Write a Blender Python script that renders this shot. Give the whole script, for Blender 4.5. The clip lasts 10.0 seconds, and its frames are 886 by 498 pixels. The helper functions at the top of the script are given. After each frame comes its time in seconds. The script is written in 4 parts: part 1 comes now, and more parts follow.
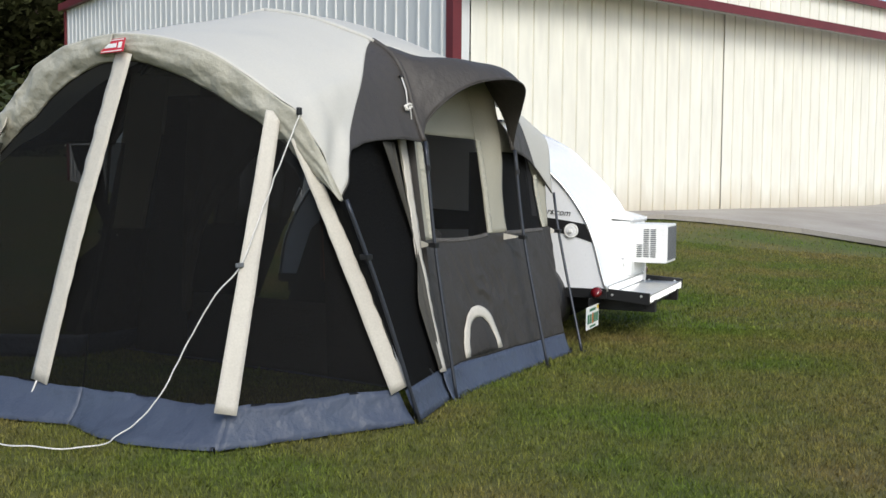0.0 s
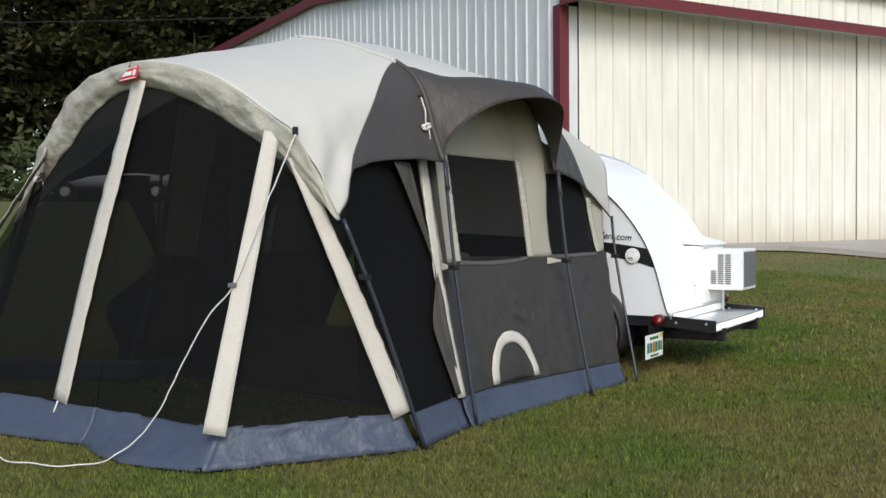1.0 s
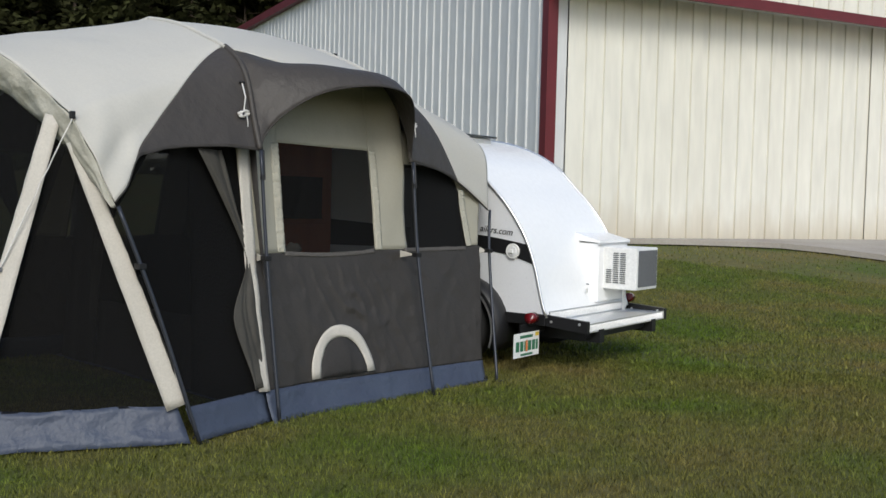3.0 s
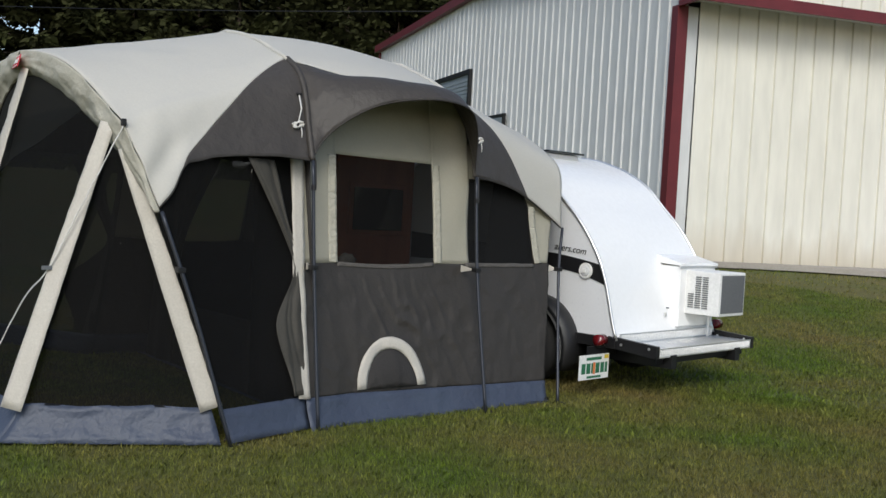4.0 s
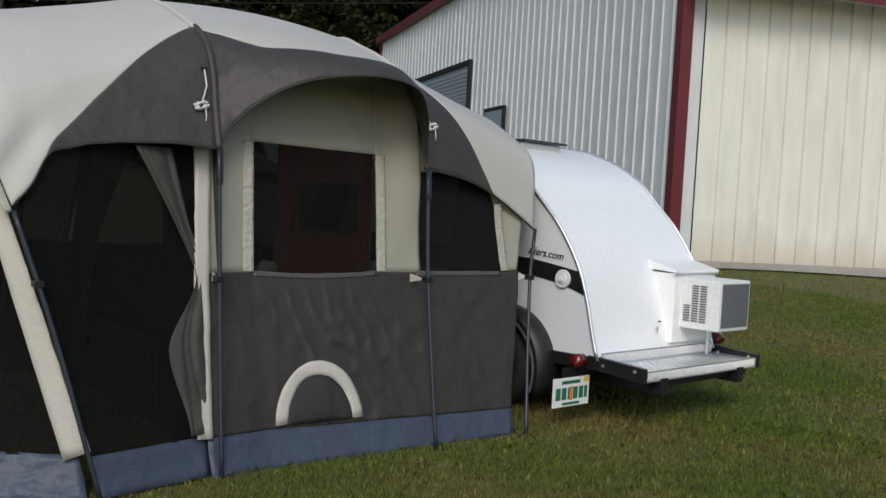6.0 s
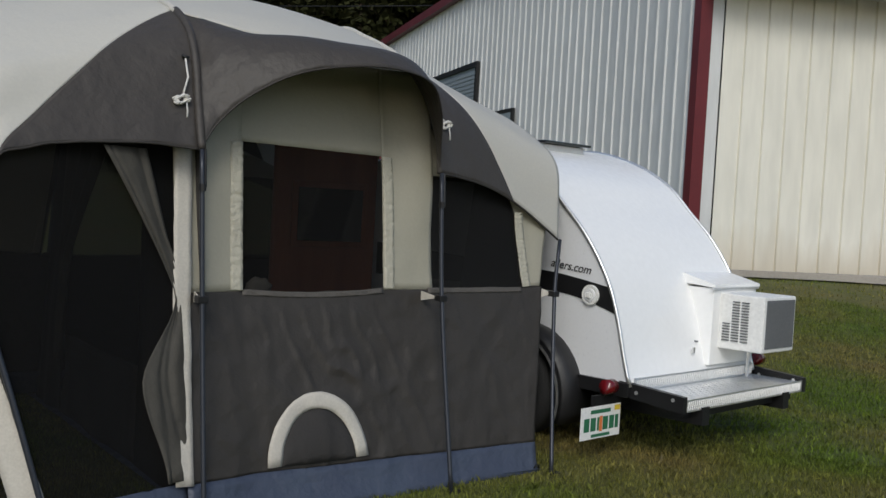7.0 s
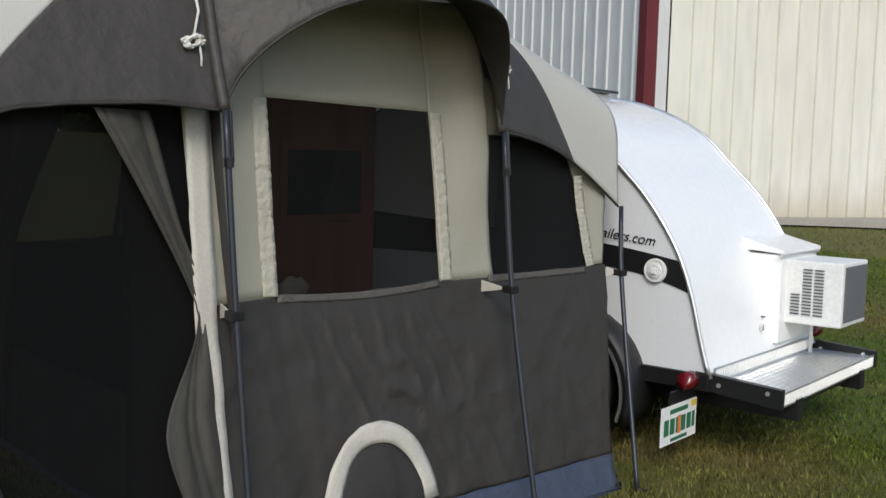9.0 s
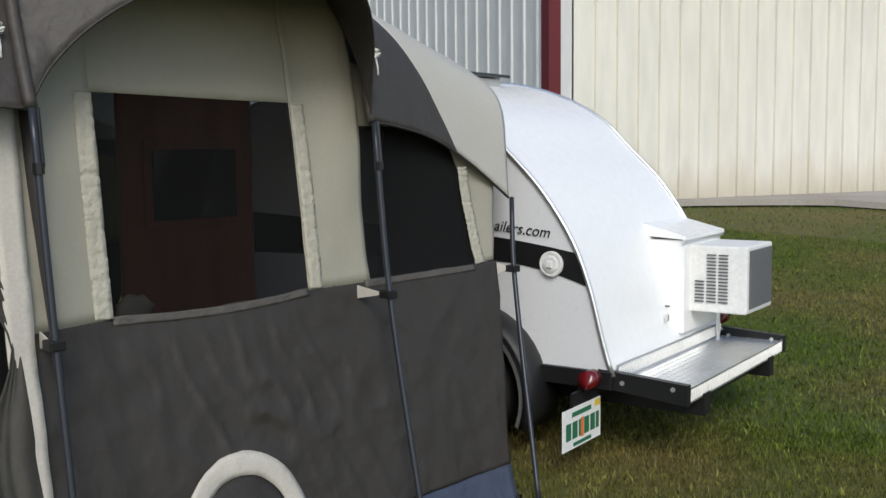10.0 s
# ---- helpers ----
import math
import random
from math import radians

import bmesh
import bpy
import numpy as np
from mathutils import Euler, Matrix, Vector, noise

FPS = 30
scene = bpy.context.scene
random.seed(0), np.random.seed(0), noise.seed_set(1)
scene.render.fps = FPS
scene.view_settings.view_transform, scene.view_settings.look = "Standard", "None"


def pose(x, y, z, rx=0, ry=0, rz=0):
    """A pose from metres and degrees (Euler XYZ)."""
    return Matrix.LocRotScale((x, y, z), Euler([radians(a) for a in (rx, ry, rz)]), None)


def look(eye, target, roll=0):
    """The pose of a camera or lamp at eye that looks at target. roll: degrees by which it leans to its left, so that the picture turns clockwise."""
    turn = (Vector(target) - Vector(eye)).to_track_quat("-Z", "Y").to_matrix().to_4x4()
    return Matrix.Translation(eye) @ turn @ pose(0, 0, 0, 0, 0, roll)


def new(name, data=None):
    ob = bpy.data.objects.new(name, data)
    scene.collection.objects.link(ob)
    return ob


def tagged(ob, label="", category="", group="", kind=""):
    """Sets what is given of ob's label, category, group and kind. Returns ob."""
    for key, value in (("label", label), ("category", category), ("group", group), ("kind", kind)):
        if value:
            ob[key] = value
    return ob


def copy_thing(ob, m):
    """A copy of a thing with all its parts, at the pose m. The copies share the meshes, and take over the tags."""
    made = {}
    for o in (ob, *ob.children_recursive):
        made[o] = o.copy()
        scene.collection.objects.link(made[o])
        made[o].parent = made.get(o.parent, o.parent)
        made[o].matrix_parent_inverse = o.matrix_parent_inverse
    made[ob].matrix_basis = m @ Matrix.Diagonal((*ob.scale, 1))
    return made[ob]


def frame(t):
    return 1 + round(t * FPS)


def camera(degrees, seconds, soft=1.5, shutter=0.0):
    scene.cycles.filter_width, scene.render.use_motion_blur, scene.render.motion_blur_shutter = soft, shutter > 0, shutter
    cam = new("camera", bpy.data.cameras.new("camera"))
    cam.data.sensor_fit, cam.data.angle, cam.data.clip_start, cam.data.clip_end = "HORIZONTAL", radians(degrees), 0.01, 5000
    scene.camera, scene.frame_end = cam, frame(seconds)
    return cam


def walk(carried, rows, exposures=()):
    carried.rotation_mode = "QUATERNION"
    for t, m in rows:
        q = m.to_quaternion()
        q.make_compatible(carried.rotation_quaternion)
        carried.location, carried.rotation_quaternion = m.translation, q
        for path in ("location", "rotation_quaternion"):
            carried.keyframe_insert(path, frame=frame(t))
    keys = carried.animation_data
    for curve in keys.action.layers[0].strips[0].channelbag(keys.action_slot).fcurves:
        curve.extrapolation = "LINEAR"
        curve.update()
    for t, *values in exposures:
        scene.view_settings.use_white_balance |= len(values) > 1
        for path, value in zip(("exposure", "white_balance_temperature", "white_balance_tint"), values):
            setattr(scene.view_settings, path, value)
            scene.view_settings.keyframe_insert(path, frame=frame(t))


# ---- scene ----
cam = camera(47.0, 10.0)
PATH = [
    (0, (0.274, 0.383, 1.116), (0.229, 2.377, 0.977), 0.4),
    (0.5, (0.621, 0.438, 1.104), (0.415, 2.424, 0.998), 0.3),
    (1, (0.92, 0.575, 1.017), (0.578, 2.544, 0.957), -0.5),
    (1.2, (1.1, 0.538, 1.061), (0.712, 2.496, 0.935), 1.2),
    (1.5, (1.247, 0.593, 1.066), (0.932, 2.563, 0.919), -0.1),
    (2, (1.669, 0.558, 1.045), (1.331, 2.528, 0.977), 1.1),
    (2.2, (1.733, 0.711, 1.0), (1.386, 2.679, 0.909), -1.4),
    (3.3, (2.198, 1.004, 1.098), (1.711, 2.942, 1.001), 1.9),
    (3.5, (2.271, 1.076, 1.078), (1.762, 3.008, 0.989), 0.9),
    (4, (2.545, 1.142, 1.096), (1.804, 2.998, 1.018), 3.2),
    (4.5, (2.623, 1.298, 1.109), (1.89, 3.156, 1.0), 3.0),
    (5, (2.617, 1.504, 1.09), (1.933, 3.383, 1.065), 1.6),
    (5.5, (2.589, 1.806, 1.102), (1.876, 3.671, 0.987), 2.7),
    (5.7, (2.575, 1.925, 1.129), (1.794, 3.764, 1.03), 3.3),
    (6.8, (2.279, 2.501, 1.119), (1.579, 4.374, 1.05), 2.8),
    (7, (2.252, 2.594, 1.139), (1.478, 4.436, 1.06), 3.2),
    (7.5, (2.132, 2.772, 1.154), (1.288, 4.574, 0.954), 2.1),
    (8, (1.876, 2.918, 1.176), (1.187, 4.786, 0.987), 0.3),
    (8.5, (1.583, 3.133, 1.164), (0.961, 5.026, 0.994), 2.7),
    (9, (1.361, 3.214, 1.191), (0.789, 5.122, 1.015), 1.6),
    (9.5, (1.242, 3.305, 1.209), (0.742, 5.225, 0.962), 0.3),
    (10, (1.431, 3.549, 1.194), (1.005, 5.494, 1.004), -0.6),
]
EXPOSURES = [(0.0, 0.51), (1.0, 0.45), (2.0, 0.25), (3.5, 0.15), (5.0, 0.05), (5.7, -0.07), (7.0, -0.22), (7.5, -0.06), (8.0, 0.09), (10.0, 0.12)]
walk(cam, [(t, look(eye, target, roll)) for t, eye, target, roll in PATH], EXPOSURES)

# ---- world and sun ----
SUN_DIR = Vector((0.25, -0.72, 0.62)).normalized()
world = bpy.data.worlds.new("sky")
scene.world = world
world.use_nodes = True
wn = world.node_tree
sky = wn.nodes.new("ShaderNodeTexSky")
sky.sky_type = "NISHITA"
sky.sun_disc = False
sky.sun_elevation = math.asin(SUN_DIR.z)
sky.sun_rotation = math.atan2(SUN_DIR.x, SUN_DIR.y)
sky.air_density, sky.dust_density, sky.ozone_density = 1.0, 1.7, 1.0
wn.nodes["Background"].inputs["Strength"].default_value = 0.15
wn.links.new(sky.outputs["Color"], wn.nodes["Background"].inputs["Color"])
sun = new("sun", bpy.data.lights.new("sun", "SUN"))
sun.data.energy, sun.data.angle, sun.data.color = 1.6, radians(25), (0.985, 1.0, 0.95)
sun.matrix_world = look(SUN_DIR * 50, (0, 0, 0))


# ---- materials ----
def material(name, color, rough=0.7, metal=0.0, vary=0.15, scale=3.0, fine=60.0, fine_vary=0.08,
             bump=0.15, bump_scale=None, stretch=(1, 1, 1), spec=0.4, tint=None, islands=False, translucent=0.0):
    """A procedural surface: colour varied at two scales, roughness varied, fine relief."""
    m = bpy.data.materials.new(name)
    m.use_nodes = True
    t = m.node_tree
    b = t.nodes["Principled BSDF"]
    out = t.nodes["Material Output"]
    link = t.links.new
    tc = t.nodes.new("ShaderNodeTexCoord")
    mp = t.nodes.new("ShaderNodeMapping")
    mp.inputs["Scale"].default_value = stretch
    link(tc.outputs["Object"], mp.inputs["Vector"])

    def noisy(sc, detail=5.0):
        n = t.nodes.new("ShaderNodeTexNoise")
        n.inputs["Scale"].default_value, n.inputs["Detail"].default_value = sc, detail
        link(mp.outputs["Vector"], n.inputs["Vector"])
        return n

    big, small = noisy(scale), noisy(fine, 3.0)
    tint = tint or tuple(c * 0.6 for c in color)
    mix = t.nodes.new("ShaderNodeMix")
    mix.data_type = "RGBA"
    mix.inputs["A"].default_value, mix.inputs["B"].default_value = (*color, 1), (*tint, 1)
    ramp = t.nodes.new("ShaderNodeMapRange")
    ramp.inputs["From Min"].default_value, ramp.inputs["From Max"].default_value = 0.35, 0.75
    ramp.inputs["To Max"].default_value = min(1.0, vary * 2.5)
    link(big.outputs["Fac"], ramp.inputs["Value"])
    link(ramp.outputs["Result"], mix.inputs["Factor"])
    hsv = t.nodes.new("ShaderNodeHueSaturation")
    val = t.nodes.new("ShaderNodeMapRange")
    val.inputs["From Min"].default_value, val.inputs["From Max"].default_value = 0.25, 0.75
    val.inputs["To Min"].default_value, val.inputs["To Max"].default_value = 1 - fine_vary, 1 + fine_vary
    link(small.outputs["Fac"], val.inputs["Value"])
    value = val.outputs["Result"]
    if islands:
        geo = t.nodes.new("ShaderNodeNewGeometry")
        isl = t.nodes.new("ShaderNodeMapRange")
        isl.inputs["To Min"].default_value, isl.inputs["To Max"].default_value = 0.45, 1.6
        link(geo.outputs["Random Per Island"], isl.inputs["Value"])
        mul = t.nodes.new("ShaderNodeMath")
        mul.operation = "MULTIPLY"
        link(value, mul.inputs[0]), link(isl.outputs["Result"], mul.inputs[1])
        value = mul.outputs[0]
    link(value, hsv.inputs["Value"])
    link(mix.outputs["Result"], hsv.inputs["Color"])
    link(hsv.outputs["Color"], b.inputs["Base Color"])
    b.inputs["Metallic"].default_value = metal
    b.inputs["Specular IOR Level"].default_value = spec
    rr = t.nodes.new("ShaderNodeMapRange")
    rr.inputs["To Min"].default_value, rr.inputs["To Max"].default_value = max(0.02, rough - 0.08), min(1, rough + 0.08)
    link(small.outputs["Fac"], rr.inputs["Value"])
    link(rr.outputs["Result"], b.inputs["Roughness"])
    if bump:
        bp = t.nodes.new("ShaderNodeBump")
        bp.inputs["Strength"].default_value, bp.inputs["Distance"].default_value = bump, 0.02
        bn = noisy(bump_scale or fine, 4.0)
        link(bn.outputs["Fac"], bp.inputs["Height"])
        link(bp.outputs["Normal"], b.inputs["Normal"])
    if translucent:
        tr = t.nodes.new("ShaderNodeBsdfTranslucent")
        link(hsv.outputs["Color"], tr.inputs["Color"])
        ms = t.nodes.new("ShaderNodeMixShader")
        ms.inputs["Fac"].default_value = translucent
        link(b.outputs["BSDF"], ms.inputs[1]), link(tr.outputs["BSDF"], ms.inputs[2])
        link(ms.outputs["Shader"], out.inputs["Surface"])
    return m


def screen_material(name, color, cover):
    """Fine insect screen: dark threads that cover part of the light's way."""
    m = bpy.data.materials.new(name)
    m.use_nodes = True
    t = m.node_tree
    b = t.nodes["Principled BSDF"]
    b.inputs["Base Color"].default_value = (*color, 1)
    b.inputs["Roughness"].default_value = 0.9
    b.inputs["Specular IOR Level"].default_value = 0.1
    clear = t.nodes.new("ShaderNodeBsdfTransparent")
    tc = t.nodes.new("ShaderNodeTexCoord")
    n = t.nodes.new("ShaderNodeTexNoise")
    n.inputs["Scale"].default_value = 1.6
    t.links.new(tc.outputs["Object"], n.inputs["Vector"])
    mr = t.nodes.new("ShaderNodeMapRange")
    mr.inputs["To Min"].default_value, mr.inputs["To Max"].default_value = cover - 0.05, cover + 0.05
    t.links.new(n.outputs["Fac"], mr.inputs["Value"])
    ms = t.nodes.new("ShaderNodeMixShader")
    t.links.new(mr.outputs["Result"], ms.inputs["Fac"])
    t.links.new(clear.outputs["BSDF"], ms.inputs[1])
    t.links.new(b.outputs["BSDF"], ms.inputs[2])
    t.links.new(ms.outputs["Shader"], t.nodes["Material Output"].inputs["Surface"])
    return m


M = {
    "cream": material("cream_nylon", (0.68, 0.66, 0.60), 0.6, vary=0.10, scale=2.0, fine=90, fine_vary=0.03, bump=0.25, bump_scale=9, tint=(0.61, 0.59, 0.53), translucent=0.30),
    "cream_band": material("cream_band", (0.52, 0.49, 0.43), 0.75, vary=0.2, scale=6.0, fine=120, bump=0.22, bump_scale=26, tint=(0.42, 0.39, 0.345)),
    "cream_pucker": material("puckered_cream_tape", (0.42, 0.40, 0.325), 0.7, vary=0.2, scale=9.0, fine=120, fine_vary=0.04, bump=0.5, bump_scale=40, tint=(0.35, 0.33, 0.265)),
    "taupe": material("taupe_nylon", (0.0375, 0.0330, 0.0285), 0.62, vary=0.15, scale=2.0, fine=90, fine_vary=0.03, bump=0.8, bump_scale=10, tint=(0.029, 0.0252, 0.0215), translucent=0.0),
    # taupe made lighter for the fly: its sky light put into the colour
    "taupe_skylit": material("skylit_taupe_nylon", (0.056, 0.049, 0.043), 0.55, vary=0.2, scale=2.5, fine=90, fine_vary=0.03, bump=0.9, bump_scale=9, tint=(0.043, 0.0375, 0.033), translucent=0.05),
    "blue": material("slate_blue_tarpaulin", (0.053, 0.067, 0.099), 0.5, vary=0.25, scale=4.0, fine=80, fine_vary=0.03, bump=0.9, bump_scale=12, tint=(0.042, 0.050, 0.080)),
    # same cream as the fly, darkened: the awning's shade put into the colour
    "cream_shaded": material("shade_toned_cream_cloth", (0.35, 0.332, 0.265), 0.65, vary=0.12, scale=2.5, fine=90, fine_vary=0.03, bump=0.3, bump_scale=10, tint=(0.29, 0.272, 0.215), translucent=0.03),
    "taupe_hem": material("taupe_hem_tape", (0.095, 0.086, 0.076), 0.6, vary=0.25, scale=8.0, fine=120, bump=0.5, bump_scale=30, tint=(0.07, 0.063, 0.055)),
    "visor": material("creased_visor", (0.44, 0.425, 0.36), 0.6, vary=0.2, scale=5.0, fine=90, bump=0.8, bump_scale=14, tint=(0.38, 0.36, 0.29), translucent=0.10),
    "lining_pale": material("taupe_lining", (0.075, 0.069, 0.057), 0.75, vary=0.3, scale=5.0, bump=0.6, bump_scale=12, tint=(0.048, 0.044, 0.037), translucent=0.1),
    "grass": material("grass_blade", (0.096, 0.148, 0.011), 0.6, vary=0.42, scale=0.75, fine=9, fine_vary=0.30, bump=0.0, tint=(0.23, 0.165, 0.055), islands=True, translucent=0.25),
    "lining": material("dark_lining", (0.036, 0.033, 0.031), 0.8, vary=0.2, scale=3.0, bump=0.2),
    "screen": screen_material("insect_screen", (0.007, 0.007, 0.007), 0.75),
    "screen_shut": screen_material("shut_window_flap", (0.010, 0.010, 0.010), 0.93),
    "screen_dense": screen_material("window_screen", (0.010, 0.010, 0.010), 0.5),
    "pole": material("black_fibreglass", (0.022, 0.024, 0.03), 0.35, vary=0.1, bump=0.0),
    "pole_steel": material("blue_grey_steel_tube", (0.034, 0.038, 0.048), 0.34, metal=0.3, vary=0.1, bump=0.0),
    "black": material("black_paint", (0.012, 0.012, 0.013), 0.45, vary=0.15, bump=0.05),
    "rubber": material("tyre_rubber", (0.02, 0.02, 0.02), 0.85, vary=0.2, bump=0.2),
    "rope": material("white_cord", (0.74, 0.72, 0.68), 0.8, vary=0.1, fine=200, bump=0.4),
    "white": material("white_gelcoat", (0.88, 0.88, 0.87), 0.22, vary=0.04, scale=1.2, fine=30, fine_vary=0.02, bump=0.02, bump_scale=4, tint=(0.84, 0.84, 0.83), spec=0.5),
    "silver": material("silver_paint", (0.74, 0.75, 0.77), 0.3, vary=0.06, scale=1.5, fine_vary=0.02, bump=0.0, tint=(0.69, 0.70, 0.72)),
    "plastic": material("white_plastic", (0.78, 0.78, 0.76), 0.45, vary=0.08, bump=0.03, tint=(0.70, 0.69, 0.65)),
    "grille": material("grey_grille", (0.16, 0.17, 0.18), 0.6, vary=0.2, bump=0.1),
    "louvre_slot": material("louvre_slot", (0.09, 0.095, 0.10), 0.7, vary=0.1, bump=0.0),
    "alu": material("aluminium_plate", (0.78, 0.78, 0.77), 0.33, metal=0.85, vary=0.2, scale=5, bump=0.0, tint=(0.62, 0.62, 0.61)),
    "red_glass": material("red_lens", (0.13, 0.006, 0.009), 0.15, vary=0.1, bump=0.0, spec=0.6),
    "red": material("red_print", (0.55, 0.03, 0.05), 0.6, vary=0.1, bump=0.05),
    "white_print": material("white_print", (0.8, 0.8, 0.78), 0.6, vary=0.05, bump=0.0),
    "green_print": material("green_print", (0.03, 0.16, 0.08), 0.5, vary=0.05, bump=0.0),
    "orange_print": material("orange_print", (0.7, 0.2, 0.06), 0.5, vary=0.05, bump=0.0),
    "yellow_print": material("yellow_print", (0.75, 0.55, 0.05), 0.5, vary=0.05, bump=0.0),
    "galv": material("galvanised_sheet", (0.62, 0.63, 0.625), 0.5, metal=0.0, vary=0.25, scale=0.6, fine=8, bump=0.03, tint=(0.54, 0.55, 0.55), stretch=(1, 1, 0.25)),
    "door_sheet": material("ivory_door_sheet", (0.74, 0.72, 0.64), 0.5, vary=0.12, scale=0.7, fine=6, bump=0.03, tint=(0.64, 0.61, 0.52), stretch=(1, 1, 0.2)),
    "trim_red": material("maroon_trim", (0.13, 0.018, 0.022), 0.45, vary=0.2, bump=0.03),
    "concrete": material("concrete", (0.38, 0.35, 0.31), 0.85, vary=0.3, scale=0.8, fine=25, bump=0.3, tint=(0.24, 0.21, 0.18)),
    "steel_door": material("roller_steel", (0.33, 0.38, 0.42), 0.4, metal=0.3, vary=0.1, bump=0.02),
    "wood_door": material("brown_wood", (0.34, 0.11, 0.055), 0.45, vary=0.3, scale=2, fine=30, bump=0.1, stretch=(4, 4, 0.5), tint=(0.20, 0.06, 0.03)),
    "glass_dark": material("dark_glass", (0.012, 0.014, 0.016), 0.08, vary=0.0, bump=0.0, spec=0.6),
    "bark": material("bark", (0.10, 0.075, 0.055), 0.95, vary=0.3, scale=4, fine=25, bump=0.8, stretch=(1, 1, 0.2)),
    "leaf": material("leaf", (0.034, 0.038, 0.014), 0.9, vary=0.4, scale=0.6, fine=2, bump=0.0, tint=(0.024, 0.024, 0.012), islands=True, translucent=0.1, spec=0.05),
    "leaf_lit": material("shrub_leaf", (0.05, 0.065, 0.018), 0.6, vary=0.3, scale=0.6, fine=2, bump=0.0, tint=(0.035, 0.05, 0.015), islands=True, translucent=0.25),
    "soil": material("lawn_soil", (0.058, 0.082, 0.010), 0.95, vary=0.34, scale=0.75, fine=14, fine_vary=0.3, bump=0.6, tint=(0.14, 0.10, 0.038)),
    "truck_white": material("truck_paint", (0.75, 0.76, 0.78), 0.25, vary=0.05, bump=0.0),
}


def stain_foot(m, color, height):
    """Rust and splashed dirt that creeps up the foot of a sheet in uneven tongues."""
    t = m.node_tree
    b = t.nodes["Principled BSDF"]
    src = b.inputs["Base Color"].links[0].from_socket
    tc = t.nodes.new("ShaderNodeTexCoord")
    sep = t.nodes.new("ShaderNodeSeparateXYZ")
    t.links.new(tc.outputs["Object"], sep.inputs["Vector"])
    mp = t.nodes.new("ShaderNodeMapping")
    mp.inputs["Scale"].default_value = (2.2, 2.2, 0.5)
    t.links.new(tc.outputs["Object"], mp.inputs["Vector"])
    n = t.nodes.new("ShaderNodeTexNoise")
    n.inputs["Scale"].default_value, n.inputs["Detail"].default_value = 1.5, 6.0
    t.links.new(mp.outputs["Vector"], n.inputs["Vector"])
    lim = t.nodes.new("ShaderNodeMath")
    lim.operation = "MULTIPLY"
    lim.inputs[1].default_value = height
    t.links.new(n.outputs["Fac"], lim.inputs[0])
    mr = t.nodes.new("ShaderNodeMapRange")
    mr.inputs["From Min"].default_value = 0.0
    mr.inputs["To Min"].default_value, mr.inputs["To Max"].default_value = 0.5, 0.0
    t.links.new(sep.outputs["Z"], mr.inputs["Value"])
    t.links.new(lim.outputs[0], mr.inputs["From Max"])
    mix = t.nodes.new("ShaderNodeMix")
    mix.data_type = "RGBA"
    mix.inputs["B"].default_value = (*color, 1)
    t.links.new(mr.outputs["Result"], mix.inputs["Factor"])
    t.links.new(src, mix.inputs["A"])
    t.links.new(mix.outputs["Result"], b.inputs["Base Color"])


stain_foot(M["door_sheet"], (0.40, 0.30, 0.17), 1.3)


# ---- mesh helpers ----
def put(name, bm, mat, smooth=False):
    me = bpy.data.meshes.new(name)
    bmesh.ops.recalc_face_normals(bm, faces=bm.faces)
    if smooth:
        for f in bm.faces:
            f.smooth = True
    bm.to_mesh(me)
    bm.free()
    me.materials.append(M[mat] if isinstance(mat, str) else mat)
    return new(name, me)


def part(name, bm, mat, parent, label="", smooth=False, thick=0.0):
    ob = put(name, bm, mat, smooth)
    ob.parent = parent
    if label:
        ob["label"] = label
    if thick:
        mod = ob.modifiers.new("cloth thickness", "SOLIDIFY")
        mod.thickness = thick
        mod.offset = 0
    return ob


def thing(name, m, label, category, group="", kind=""):
    ob = new(name)
    ob.empty_display_size = 0.1
    ob.matrix_world = m
    return tagged(ob, label, category, group, kind)


def box(bm, x0, x1, y0, y1, z0, z1, bevel=0.0):
    r = bmesh.ops.create_cube(bm, size=1.0)
    for v in r["verts"]:
        v.co = Vector((x0 + (v.co.x + 0.5) * (x1 - x0), y0 + (v.co.y + 0.5) * (y1 - y0), z0 + (v.co.z + 0.5) * (z1 - z0)))
    if bevel:
        es = {e for v in r["verts"] for e in v.link_edges}
        bmesh.ops.bevel(bm, geom=list(es), offset=bevel, segments=2, affect="EDGES", profile=0.5)
    return bm


def boxed(*a, **k):
    return box(bmesh.new(), *a, **k)


def sheet(fn, nu, nv):
    """A grid of quads through fn(a, b), a and b in 0..1."""
    bm = bmesh.new()
    vs = [[bm.verts.new(fn(i / nu, j / nv)) for j in range(nv + 1)] for i in range(nu + 1)]
    for i in range(nu):
        for j in range(nv):
            bm.faces.new((vs[i][j], vs[i + 1][j], vs[i + 1][j + 1], vs[i][j + 1]))
    bmesh.ops.remove_doubles(bm, verts=bm.verts, dist=1e-5)
    return bm


